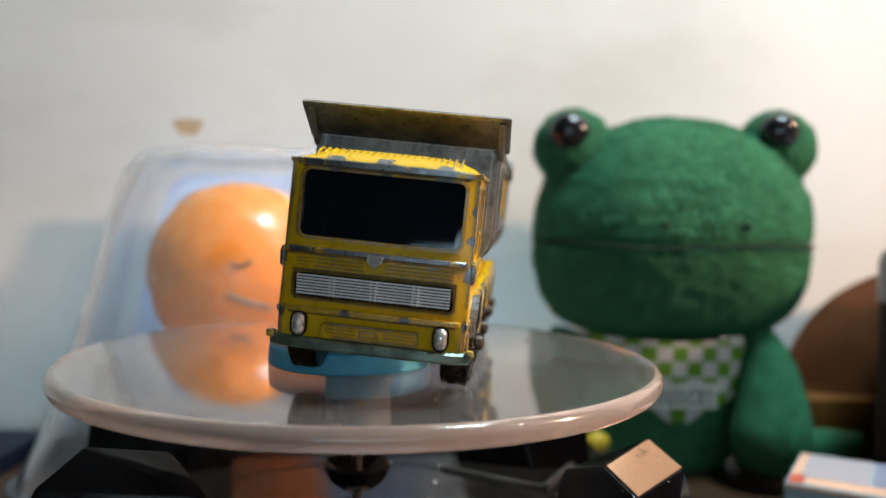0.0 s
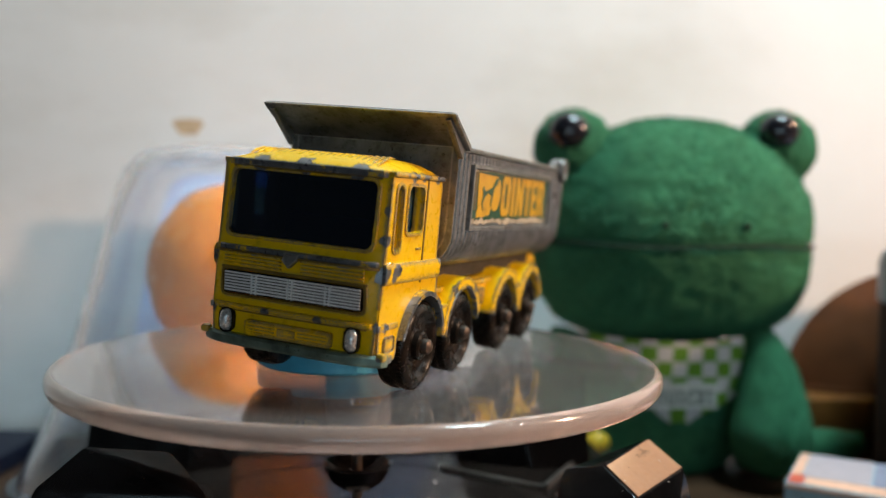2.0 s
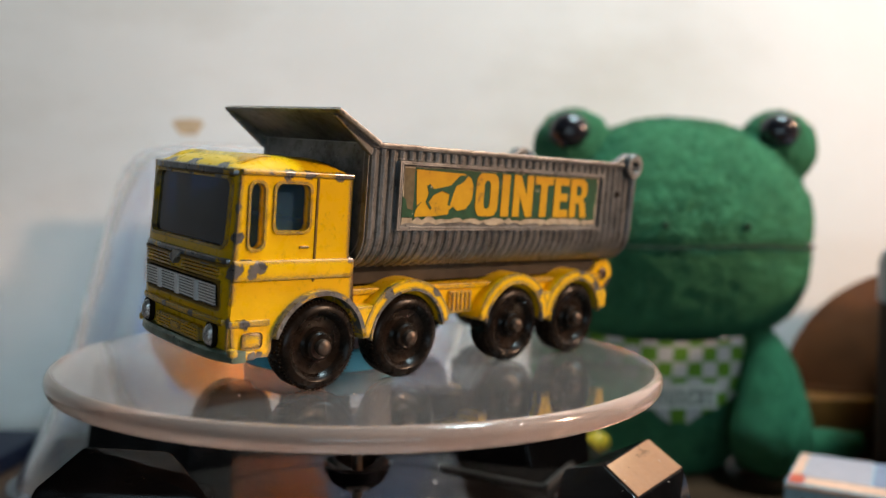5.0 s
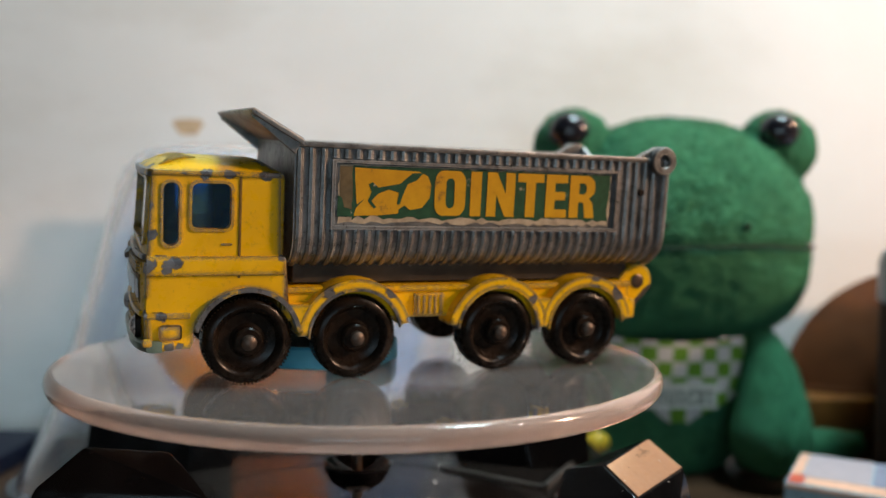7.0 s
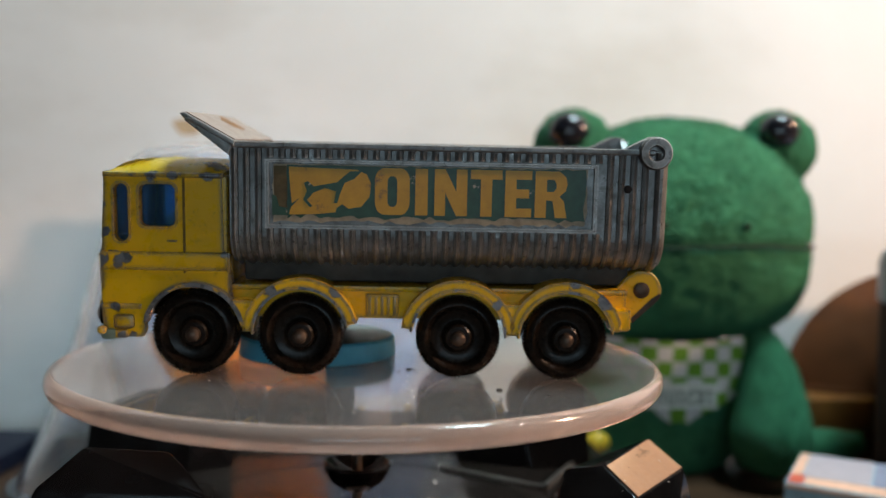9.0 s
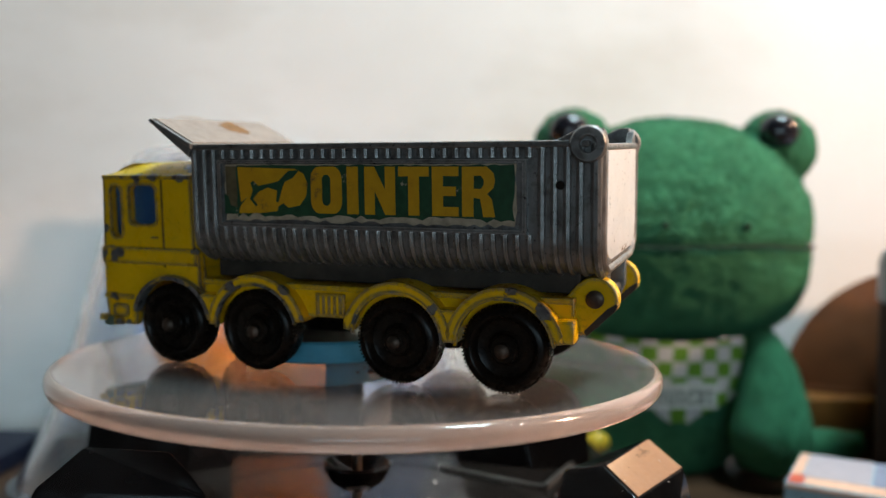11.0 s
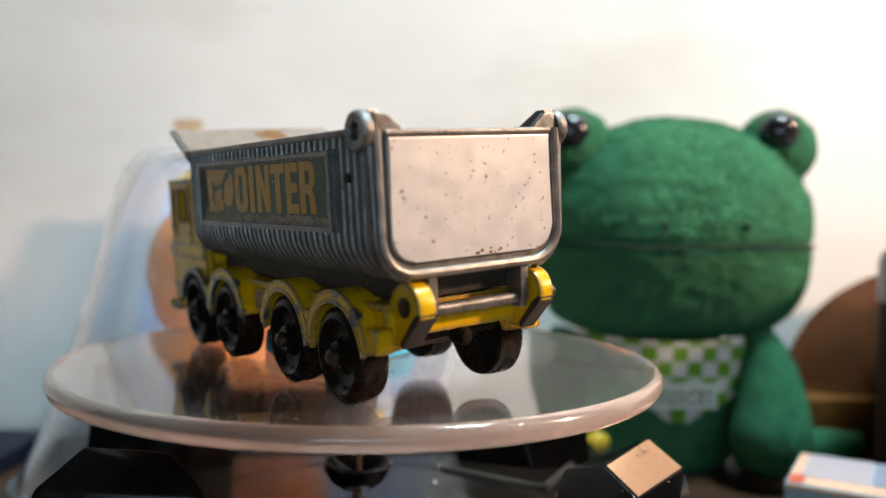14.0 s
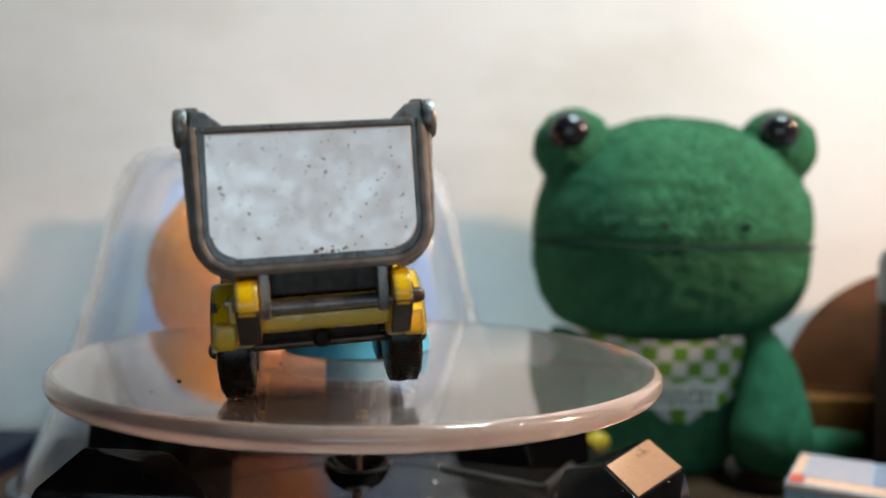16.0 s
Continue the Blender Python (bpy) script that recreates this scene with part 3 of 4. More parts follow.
def build_cab(truck):
    side = [(-36.4, 5.1), (-31.6, 5.0), (-31.2, 5.8)]
    side += [(-24.4 + 6.9 * math.cos(radians(a)), WHEEL_R + 6.9 * math.sin(radians(a))) for a in range(170, 19, -10)]
    side += [(-19.6, 9.6), (-19.6, 16.5), (-20.4, 17.2), (-20.6, 27.4), (-36.3, 27.4), (-36.7, 16.8), (-36.9, 10.0)]
    lite = rounded(-35.0, -33.1, 18.2, 26.0, 0.93, 6)
    glass = rounded(-31.6, -26.8, 20.3, 26.0, 0.9, 5)
    cab = part("cab", box(B(), -35.5, -20.2, -10.3, 10.3, 11.9, 14.2, 0.3), YELLOW, truck, "chipped yellow painted cab")
    for s in (-1, 1):
        bm = plate(B(), side, (lite, glass), XZ, s * 11.35, s * 10.1)
        part("cab_side", bm, YELLOW, cab)
        # raised lips round the openings, waist rail, sill rail and door groove
        for hole, grow in ((lite, 0.28), (glass, 0.32)):
            cu = sum(p[0] for p in hole) / len(hole)
            cv = sum(p[1] for p in hole) / len(hole)
            big = [(p[0] + grow * (1 if p[0] > cu else -1), p[1] + grow * (1 if p[1] > cv else -1)) for p in hole]
            part("window_lip", plate(B(), big, (hole,), XZ, s * 11.3, s * 11.55), YELLOW, cab)
        part("waist_rail", prism(B(), [(11.2, 14.2), (11.75, 14.5), (11.85, 16.2), (11.65, 16.8), (11.2, 16.9)], lambda u, v, a: (a, s * u, v), -36.9, -19.8, 0.12), YELLOW, cab)
        part("side_rail", box(B(), -37.2, -31.6, *sorted((s * 11.2, s * 11.6)), 8.9, 9.7, 0.2), YELLOW, cab)
        part("step_panel", box(B(), -35.4, -32.6, *sorted((s * 11.2, s * 11.65)), 6.2, 8.2, 0.5), YELLOW, cab)
        part("gutter", box(B(), -36.3, -20.3, *sorted((s * 10.9, s * 11.7)), 26.9, 27.55, 0.22), RUBBED, cab)
        part("door_seam", box(B(), -25.85, -25.5, *sorted((s * 11.2, s * 11.5)), 14.0, 27.0, 0.1), GROOVE, cab)
        part("door_handle", box(B(), -28.0, -26.6, *sorted((s * 11.2, s * 11.55)), 18.2, 18.5, 0.1), YELLOW, cab)
        part("rear_pillar", box(B(), -22.5, -19.9, *sorted((s * 10.0, s * 11.1)), 13.0, 27.3, 0.5), YELLOW, cab)
        # wheel arch lip
        part("arch_lip", fender(-24.4, s, 6.4, 7.0, 8, 168, 10.6, 12.3), BARE, cab)
        # side glass
        part("side_window", box(B(), -35.5, -26.2, *sorted((s * 9.6, s * 9.95)), 17.8, 26.4), GLASS, cab, "blue tinted clear window")
    # face
    face = [(-10.9, 5.4), (10.9, 5.4), (11.15, 9), (11.3, 16.6), (11.1, 27.4), (-11.1, 27.4), (-11.3, 16.6), (-11.15, 9)]
    wind = rounded(-9.75, 9.75, 18.3, 26.2, 0.9, 5)
    grille = rounded(-9.6, 9.6, 10.95, 14.05, 0.5, 3)
    bm = plate(B(), face, (wind, grille), cab_front, 0.0, 1.3)
    part("cab_face", bm, YELLOW, cab)
    big = rounded(-10.15, 10.15, 17.9, 26.6, 1.2, 5)
    part("windscreen_lip", plate(B(), big, (wind,), cab_front, -0.3, 0.1), YELLOW, cab)
    bm = plate(B(), rounded(-9.72, 9.72, 18.33, 26.17, 0.88, 5), (), cab_front, 0.35, 0.7)
    part("windscreen", bm, DARK_GLASS, cab, "dark windscreen")
    part("roof_edge", lip(26.7, 27.55, 11.3, 0.45), BARE, cab)
    part("waist_lip", lip(16.3, 17.0, 11.55, 0.5), BARE, cab)
    for z0, z1, half in ((26.45, 26.75, 10.6), (16.02, 16.34, 11.0), (8.95, 9.22, 10.9), (14.1, 14.36, 9.9)):
        part("dirt_line", lip(z0, z1, half, 0.06), GROOVE, cab)
    ring = plate(B(), rounded(-9.85, 9.85, 10.7, 14.3, 0.6, 3), (rounded(-9.55, 9.55, 11.0, 14.0, 0.5, 3),), cab_front, -0.07, 0.1)
    part("dirt_line", ring, GROOVE, cab)
    part("lower_lip", lip(9.2, 9.9, 11.5, 0.45), YELLOW, cab)
    for k in range(4):
        z = 14.65 + 0.42 * k
        for y0, y1 in ((-9.4, -1.4), (1.4, 9.4)):
            part("front_bar", prism(B(), [(y0, z), (y1, z), (y1, z + 0.2), (y0, z + 0.2)], cab_front, -0.22, 0.3), YELLOW, cab)
    part("badge", prism(B(), [(-0.95, 16.7), (0.95, 16.7), (0.9, 16.0), (0, 15.1), (-0.9, 16.0)], cab_front, -0.75, 0.3, 0.15), METAL, cab, "small worn grey shield badge")
    grill = part("grille", plate(B(), rounded(-9.3, 9.3, 11.15, 13.85, 0.4, 3), (), cab_front, -0.08, 0.5), DARK, cab, "silver slatted radiator grille")
    for k in range(7):
        z = 11.35 + 0.36 * k
        part("slat", prism(B(), [(-9.2, z), (9.2, z), (9.2, z + 0.22), (-9.2, z + 0.22)], cab_front, -0.3, -0.05), SILVER, grill)
    for y in (-5.0, 0.0, 5.0):
        for dy in (-0.5, 0.1):
            part("grille_bar", prism(B(), [(y + dy, 11.3), (y + dy + 0.13, 11.3), (y + dy + 0.13, 13.75), (y + dy, 13.75)], cab_front, -0.32, -0.05), SILVER, grill)
    part("number_panel", plate(B(), rounded(-5.9, 5.9, 6.3, 8.2, 0.4, 3), (), cab_front, -0.3, 0.3), YELLOW, cab)
    for y0, y1 in ((-5.4, -1.6), (1.6, 5.4)):
        for k in range(4):
            z = 6.6 + 0.4 * k
            part("panel_bar", prism(B(), [(y0, z), (y1, z), (y1, z + 0.18), (y0, z + 0.18)], cab_front, -0.48, -0.2), YELLOW, cab)
    part("maker_bar", prism(B(), [(-1.2, 6.8), (1.2, 6.8), (1.2, 7.7), (-1.2, 7.7)], cab_front, -0.5, -0.2, 0.1), YELLOW, cab)
    for s in (-1, 1):
        x = cab_x(7.5)

        def capsule(w, h, z0, z1):
            """A tall rounded outline with shrinking rings towards the front."""
            bm = B()
            rings = []
            for k in range(6):
                q = math.cos(radians(15 * k))
                d = z0 + (z1 - z0) * math.sin(radians(15 * k))
                rings.append([bm.verts.new((x + d, s * 8.55 + u * q, 7.75 + v * q)) for u, v in rounded(-w, w, -h, h, w * 0.98, 6)])
            for p, q in zip(rings, rings[1:]):
                for i in range(len(p)):
                    bm.faces.new((p[i], p[(i + 1) % len(p)], q[(i + 1) % len(p)], q[i]))
            bm.faces.new(rings[-1])
            bm.faces.new(list(reversed(rings[0])))
            return bm
        part("headlight", capsule(0.84, 1.4, 0.1, -0.95), CHROME, cab, "silver domed headlight", 80)
        rim = plate(B(), [(s * 8.55 + u, 7.75 + v) for u, v in rounded(-0.98, 0.98, -1.54, 1.54, 0.94, 6)], ([(s * 8.55 + u, 7.75 + v) for u, v in rounded(-0.85, 0.85, -1.41, 1.41, 0.82, 6)],), YZ, x + 0.4, x - 0.28)
        part("headlight_rim", rim, DARK, cab)
    bar = [(-0.95, 5.15), (-0.7, 4.85), (0.9, 4.8), (0.9, 6.2), (-0.6, 6.2), (-0.95, 5.9)]
    bm = sweep(B(), bar, [12.1 * i / 12 for i in range(-12, 13)], lambda a, b, t: (cab_x(5) + a + 1.7 * abs(t / 12.1) ** 5, t, b))
    part("bumper", bm, BUMPER, cab, "green-grey worn metal bumper")
    for s in (-1, 1):
        part("bumper_end", box(B(), -37.0, -33.5, *sorted((s * 11.0, s * 12.0)), 4.9, 6.1, 0.3), YELLOW, cab)
        part("side_lug", box(B(), -37.4, -36.2, *sorted((s * 11.5, s * 12.6)), 5.6, 6.6, 0.3), YELLOW, cab)
    # roof: a shallow dome with fine ribs across its brow
    bm = B()
    nx, ny = 18, 20
    grid = []
    for i in range(nx + 1):
        row = []
        for j in range(ny + 1):
            u, w = i / nx, 2 * j / ny - 1
            x = -37.0 + 16.5 * u + 0.9 * abs(w) ** 3 * (1 - u)
            rise = min(1.0, u / 0.28) ** 0.6 * min(1.0, (1 - u) / 0.18 + 0.25)
            edge = (1 - abs(w) ** 5)
            row.append(bm.verts.new((x, 11.35 * w, 27.45 + 1.75 * max(0.0, rise) * edge)))
        grid.append(row)
    for i in range(nx):
        for j in range(ny):
            bm.faces.new((grid[i][j], grid[i + 1][j], grid[i + 1][j + 1], grid[i][j + 1]))
    border = [grid[0][j] for j in range(ny + 1)] + [grid[i][ny] for i in range(1, nx + 1)] + [grid[nx][j] for j in range(ny - 1, -1, -1)] + [grid[i][0] for i in range(nx - 1, 0, -1)]
    low = [bm.verts.new((v.co.x, v.co.y, 26.9)) for v in border]
    m = len(border)
    for i in range(m):
        bm.faces.new((border[i], border[(i + 1) % m], low[(i + 1) % m], low[i]))
    bm.faces.new(low)
    roof = part("roof", bm, YELLOW, cab, "ribbed yellow cab roof", 50)
    for k in range(22):
        y = -8.8 + 17.6 * k / 21
        part("roof_rib", tube(B(), [(-35.4, y, 28.0), (-34.0, y, 28.65), (-32.4, y, 29.1), (-31.0, y, 29.1)], [0.12, 0.18, 0.18, 0.08], 6), YELLOW, roof)
    part("cab_back", box(B(), -21.2, -20.2, -10.6, 10.6, 13, 27.2, 0.2), YELLOW, cab)
    part("seat_block", box(B(), -25, -21.4, -9.4, 9.4, 14, 21, 0.6), DARK, cab)


def build_chassis(truck):
    ch = part("chassis", box(B(), -20, 34.5, -8.2, 8.2, 8.4, 12.4, 0.3), YELLOW, truck, "chipped yellow chassis with wheel arches")
    part("underbody", box(B(), -34, 33, -6.8, 6.8, 7.2, 8.5, 0.3), DARK, ch, "dark underbody plate")
    for s in (-1, 1):
        part("side_beam", box(B(), -19.8, 35.0, *sorted((s * 8.0, s * 10.2)), 7.9, 12.3, 0.25), YELLOW, ch)
        part("beam_edge", box(B(), -19.8, 35.0, *sorted((s * 8.0, s * 10.6)), 11.7, 12.5, 0.2), YELLOW, ch)
        part("tank", box(B(), -1.2, 3.4, *sorted((s * 9.8, s * 10.7)), 8.2, 11.4, 0.3), YELLOW, ch)
        for k in range(5):
            part("tank_rib", box(B(), -0.8 + 0.85 * k, -0.4 + 0.85 * k, *sorted((s * 10.5, s * 10.95)), 8.5, 11.1, 0.1), YELLOW, ch)
        for x, a0, a1 in ((-10.0, 12, 178), (11.6, 2, 172), (26.4, 8, 178)):
            part("fender", fender(x, s, 6.5, 7.9, a0, a1, 7.5, 12.3), YELLOW, ch)
            part("fender_lip", fender(x, s, 6.32, 6.68, a0 - 2, a1 + 2, 11.6, 12.4), BARE if x < 0 else RUBBED, ch)
            fill = [(x + 6.6 * math.cos(radians(a)), WHEEL_R + 6.6 * math.sin(radians(a))) for a in range(15, 166, 15)]
            part("arch_back", prism(B(), fill, XZ, s * 7.0, s * 7.8), DARK, ch)
        part("valley", prism(B(), [(17.2, 10.5), (20.8, 10.5), (19.5, 6.6), (18.6, 6.6)], XZ, s * 8, s * 12.2, 0.2), YELLOW, ch)
        part("valley", prism(B(), [(-19.4, 10.5), (-15.8, 10.5), (-16.8, 6.4), (-17.7, 6.4)], XZ, s * 8, s * 12.2, 0.2), YELLOW, ch)
        lug = [(33.6, 7.6), (36.2, 7.6), (39.6, 10.9)]
        lug += [(37.3 + 2.9 * math.cos(radians(a)), 12.2 + 2.9 * math.sin(radians(a))) for a in range(-20, 141, 16)]
        lug += [(33.6, 12.4)]
        out = -1.1 if s > 0 else 2.2
        part("fender_tail", box(B(), 32.6, 35.4, *sorted((s * 9.2, s * 11.9)), 6.9, 10.0, 0.5), YELLOW, ch)
        part("hinge_lug", prism(B(), lug, XZ, s * (7.9 if s > 0 else 6.6), s * (10.0 if s > 0 else 9.0), 0.35), YELLOW, ch, "rounded yellow hinge lug")
        part("hinge_pin", lathe(B(), [(1.15, s * 10.9 + out), (1.15, s * 11.4 + out), (0.8, s * 11.6 + out), (0.2, s * 11.6 + out)], 20, (37.3, 0, 12.3), "y"), RIVET, ch)
    for y0, y1 in ((-9.05, -6.55), (7.85, 10.05)):
        worn = [(36.3, 7.55), (39.75, 10.85), (40.15, 11.6), (39.9, 11.9), (38.8, 11.2), (35.9, 8.2)]
        part("worn_patch", prism(B(), worn, XZ, y0, y1, 0.12), GRIMY, ch, "dark bare metal where the lug's paint is gone")
    part("pin_end", lathe(B(), [(0.8, 9.8), (0.85, 11.0), (0.6, 11.5), (0.2, 11.6)], 16, (38.2, 0, 11.9), "y"), RIVET, ch)
    part("hinge_rod", lathe(B(), [(0.75, -8.8), (0.75, 11)], 16, (37.3, 0, 11.6), "y"), METAL, ch, "grey hinge rod")
    part("tail_bar", box(B(), 33.5, 35.5, -8, 8, 8.6, 10.6, 0.3), YELLOW, ch)
    part("rear_bolt", lathe(B(), [(1.1, 34), (1.1, 35.6), (0.7, 36.2), (0.2, 36.3)], 16, (0, 0, 7.6), "x"), DARK, ch)


def bed_outline(w, z1, r, zb, n=7):
    pts = [(w, z1)]
    for i in range(n + 1):
        a = radians(-90 * i / n)
        pts.append((w - r + r * math.cos(a), zb + r + r * math.sin(a)))
    return pts + [(-u, v) for u, v in reversed(pts)]


def build_bed(truck):
    x0, x1 = -19.2, 38.3
    outer = bed_outline(12.7, 31.7, 4.6, 15.4)
    inner = bed_outline(11.7, 31.7, 4.0, 16.4)
    bm = prism(B(), outer + list(reversed(inner)), YZ, x0, x1)
    bed = part("tipper_bed", bm, METAL, truck, "grey cast metal tipper bed with ribbed sides")
    part("front_wall", prism(B(), bed_outline(11.72, 31.7, 4.0, 16.4), YZ, x0 + 0.05, x0 + 1.2), METAL, bed)
    # ribs, broken by the sticker panel
    for s in (-1, 1):
        bm = B()
        x = x0 + 0.7
        arc = [(12.56 - 4.6 + 4.65 * math.cos(radians(a)), 15.55 + 4.6 + 4.65 * math.sin(radians(a))) for a in range(0, -81, -16)]
        while x < x1 - 1.0:
            runs = [[(12.6, 31.2)] + arc]
            if -14.9 < x < 30.2:
                runs = [[(12.6, 31.2), (12.6, 29.9)], [(12.6, 20.5)] + arc]
            for run in runs:
                tube(bm, [(x, s * u, v) for u, v in run], 0.52, 8)
            x += 1.56
        part("side_ribs", bm, METAL, bed)
        part("top_rail", box(B(), x0, x1 - 1, *sorted((s * 11.6, s * 13.35)), 31.1, 31.9, 0.25), METAL, bed)
        fr = plate(B(), [(-14.4, 20.6), (29.7, 20.6), (29.7, 29.7), (-14.4, 29.7)], ([(-13.9, 21.1), (29.2, 21.1), (29.2, 29.3), (-13.9, 29.3)],), XZ, s * 12.6, s * 13.45)
        part("panel_frame", fr, METAL, bed)
        part("side_panel", box(B(), -14.2, 29.5, *sorted((s * 12.6, s * 12.95)), 20.8, 29.5), METAL, bed)
        # end bead and ring ear
        part("rear_bead", tube(B(), [(x1 - 0.2, s * u, v) for u, v in [(12.9, 31.5)] + arc], 0.7, 10), METAL, bed)
        bm = lathe(B(), [(1.0, s * 12.6), (2.05, s * 12.6), (2.2, s * 12.9), (2.2, s * 13.7), (2.0, s * 14.0), (1.1, s * 14.0), (0.95, s * 13.8)], 32, (37.2, 0, 31.45), "y", True)
        part("ear_ring", bm, METAL, bed, "grey ring-shaped ear")
        part("ear_web", prism(B(), [(32.5, 31.6), (36.5, 33.6), (38.0, 33.6), (38.4, 31.6)], XZ, s * 11.4, s * 12.8, 0.2), METAL, bed)
        part("ear_gusset", prism(B(), [(12.3, 31.0), (8.4, 31.0), (9.4, 31.7), (10.6, 33.0), (12.3, 33.3)], lambda u, v, a: (a, s * u, v), 37.9, 38.8, 0.15), METAL, bed)
        part("side_hole", lathe(B(), [(0.55, s * 12.9), (0.5, s * 13.32), (0.1, s * 13.34)], 14, (33.8, 0, 26.6), "y"), DARK, bed)
        # bed bracket down to the hinge
        part("bracket", prism(B(), [(35.6, 16.2), (38.6, 16.2), (38.6, 12), (38.0, 10.4), (36.6, 10.4), (35.8, 12)], XZ, s * (6.4 if s > 0 else 5.3), s * (7.6 if s > 0 else 6.5), 0.25), METAL, bed)
        # gusset at the canopy's end
        part("gusset", prism(B(), [(-19.2, 30.1), (-18.6, 31.7), (-24.6, 35.0), (-25.0, 34.6)], XZ, s * 12.4, s * 13.3, 0.2), METAL, bed)
    part("subframe", box(B(), -18.2, 35.5, -8.6, 8.6, 12.7, 16.3, 0.4), GRIMY, bed, "grey metal box below the bed")
    # cab guard: it slopes forward over the cab
    bm = prism(B(), [(-18.4, 31.3), (-24.9, 34.9), (-25.3, 35.4), (-24.8, 35.6), (-18.2, 32.0)], XZ, -14.0, 14.0, 0.2)
    part("cab_guard", bm, METAL, bed, "sloping grey guard above the cab roof")
    part("guard_lining", prism(B(), [(-18.3, 32.06), (-24.6, 35.52), (-24.6, 35.66), (-18.3, 32.2)], XZ, -13.3, 13.3), LINING, bed, "pale inner face of the guard")
    stain = [(-22.4 + (1.6 + 0.4 * math.sin(3 * a)) * math.cos(a), 2.5 + (3.2 + 0.7 * math.sin(2 * a + 1)) * math.sin(a)) for a in [i * math.pi / 10 for i in range(20)]]
    part("rust_stain", prism(B(), stain, lambda u, v, a: (u, v, 32.2 - 0.549 * (u + 18.3) + a), 0.0, 0.03), RUST, bed)
    # tailgate
    part("tailgate", prism(B(), bed_outline(11.9, 31.0, 3.6, 16.3), YZ, 37.2, 38.6), METAL, bed)
    part("tail_panel", prism(B(), bed_outline(11.1, 30.7, 2.8, 17.3), YZ, 38.5, 39.1, 0.25), TAIL, bed, "pale pitted tailgate panel")
    rng = random.Random(8)
    for k in range(7):
        y, z, r = rng.gauss(1.0, 2.0), 17.5 + abs(rng.gauss(0, 0.2)), rng.uniform(0.08, 0.22)
        spot = [(y + r * 1.6 * math.cos(q) * rng.uniform(0.7, 1.2), z + r * math.sin(q) * rng.uniform(0.7, 1.2)) for q in [i * math.pi / 5 for i in range(10)]]
        part("rust_spot", prism(B(), spot, YZ, 39.0, 39.13), RUST, bed)
    part("tail_rim", tube(B(), [(38.6, u, v) for u, v in bed_outline(12.25, 31.4, 4.0, 16.0)], 0.62, 10), RIM_METAL, bed)
    part("tail_top", box(B(), 37.6, 39.2, -11.4, 11.4, 30.7, 31.5, 0.3), METAL, bed)
    # sticker on each side
    for s in (-1, 1):
        label = part("sticker", plate(B(), ragged(-13.4, 28.4, 21.5, 29.1), (), XZ, s * 12.95, s * 13.02), PAPER, bed, "torn green and yellow paper sticker with raised lettering")
        part("green_field", plate(B(), ragged(-11.5, 28.1, 22.15, 29.0, 0.34), (), XZ, s * 13.0, s * 13.06), GREEN_PRINT, label)
        for letter, u0, u1 in (("O", 0.1, 4.7), ("I", 5.45, 7.1), ("N", 8.0, 12.35), ("T", 12.8, 17.0), ("E", 17.4, 20.95), ("R", 21.4, 25.7)):
            shape, holes = block_letter(letter)
            flow = (lambda u: u0 + (u1 - u0) * u) if s < 0 else (lambda u: 14.9 - (u0 + (u1 - u0) * u))
            field = [[(flow(u), 22.6 + 6.2 * v) for u, v in loop] for loop in (shape, *holes)]
            part("letter", plate(B(), field[0], field[1:], XZ, s * 13.04, s * 13.12), YELLOW_PRINT, label)
        part("faded_margin", plate(B(), [((u if s < 0 else 14.9 - u), v) for u, v in ragged(-13.25, -11.0, 22.3, 28.85, 0.1)], (), XZ, s * 13.0, s * 13.05), OLIVE, label)
        # emblem: a yellow field ending in a round head, and a dark running animal across it
        for name, pts, lift, material in (("emblem_field", FIELD, 0.0, YELLOW_PRINT), ("emblem_animal", ANIMAL, 0.05, GREEN_PRINT), ("green_scrap", SCRAP, 0.03, GREEN_PRINT)):
            flow = (lambda u: u) if s < 0 else (lambda u: 14.9 - u)
            part(name, plate(B(), [(flow(u), v) for u, v in pts], (), XZ, s * (13.04 + lift), s * (13.1 + lift)), material, label)


FIELD = [(-11.3, 28.75), (-2.3, 28.5), (-1.0, 27.9), (-0.4, 26.6), (-0.65, 24.9), (-1.7, 23.6), (-3.4, 23.3), (-4.2, 23.9), (-5.0, 23.4), (-5.1, 22.8),
         (-7.8, 22.5), (-11.3, 22.4), (-11.0, 23.4), (-9.8, 24.7), (-10.9, 23.9), (-11.15, 26.5)]
ANIMAL = [(-1.6, 28.35), (-2.6, 27.3), (-3.9, 26.75), (-4.5, 25.3), (-4.9, 24.0), (-5.3, 24.05), (-5.05, 25.6), (-6.5, 26.0), (-8.0, 25.4), (-8.9, 24.4),
          (-8.2, 23.6), (-8.5, 23.4), (-9.4, 24.4), (-8.9, 25.6), (-9.3, 26.6), (-8.8, 26.9), (-8.0, 26.2), (-6.4, 26.5), (-4.9, 26.8), (-3.9, 27.7), (-3.2, 28.25)]
SCRAP = [(-13.5, 25.1), (-12.9, 24.7), (-12.6, 23.5), (-11.3, 23.2), (-11.2, 22.3), (-13.5, 22.3)]


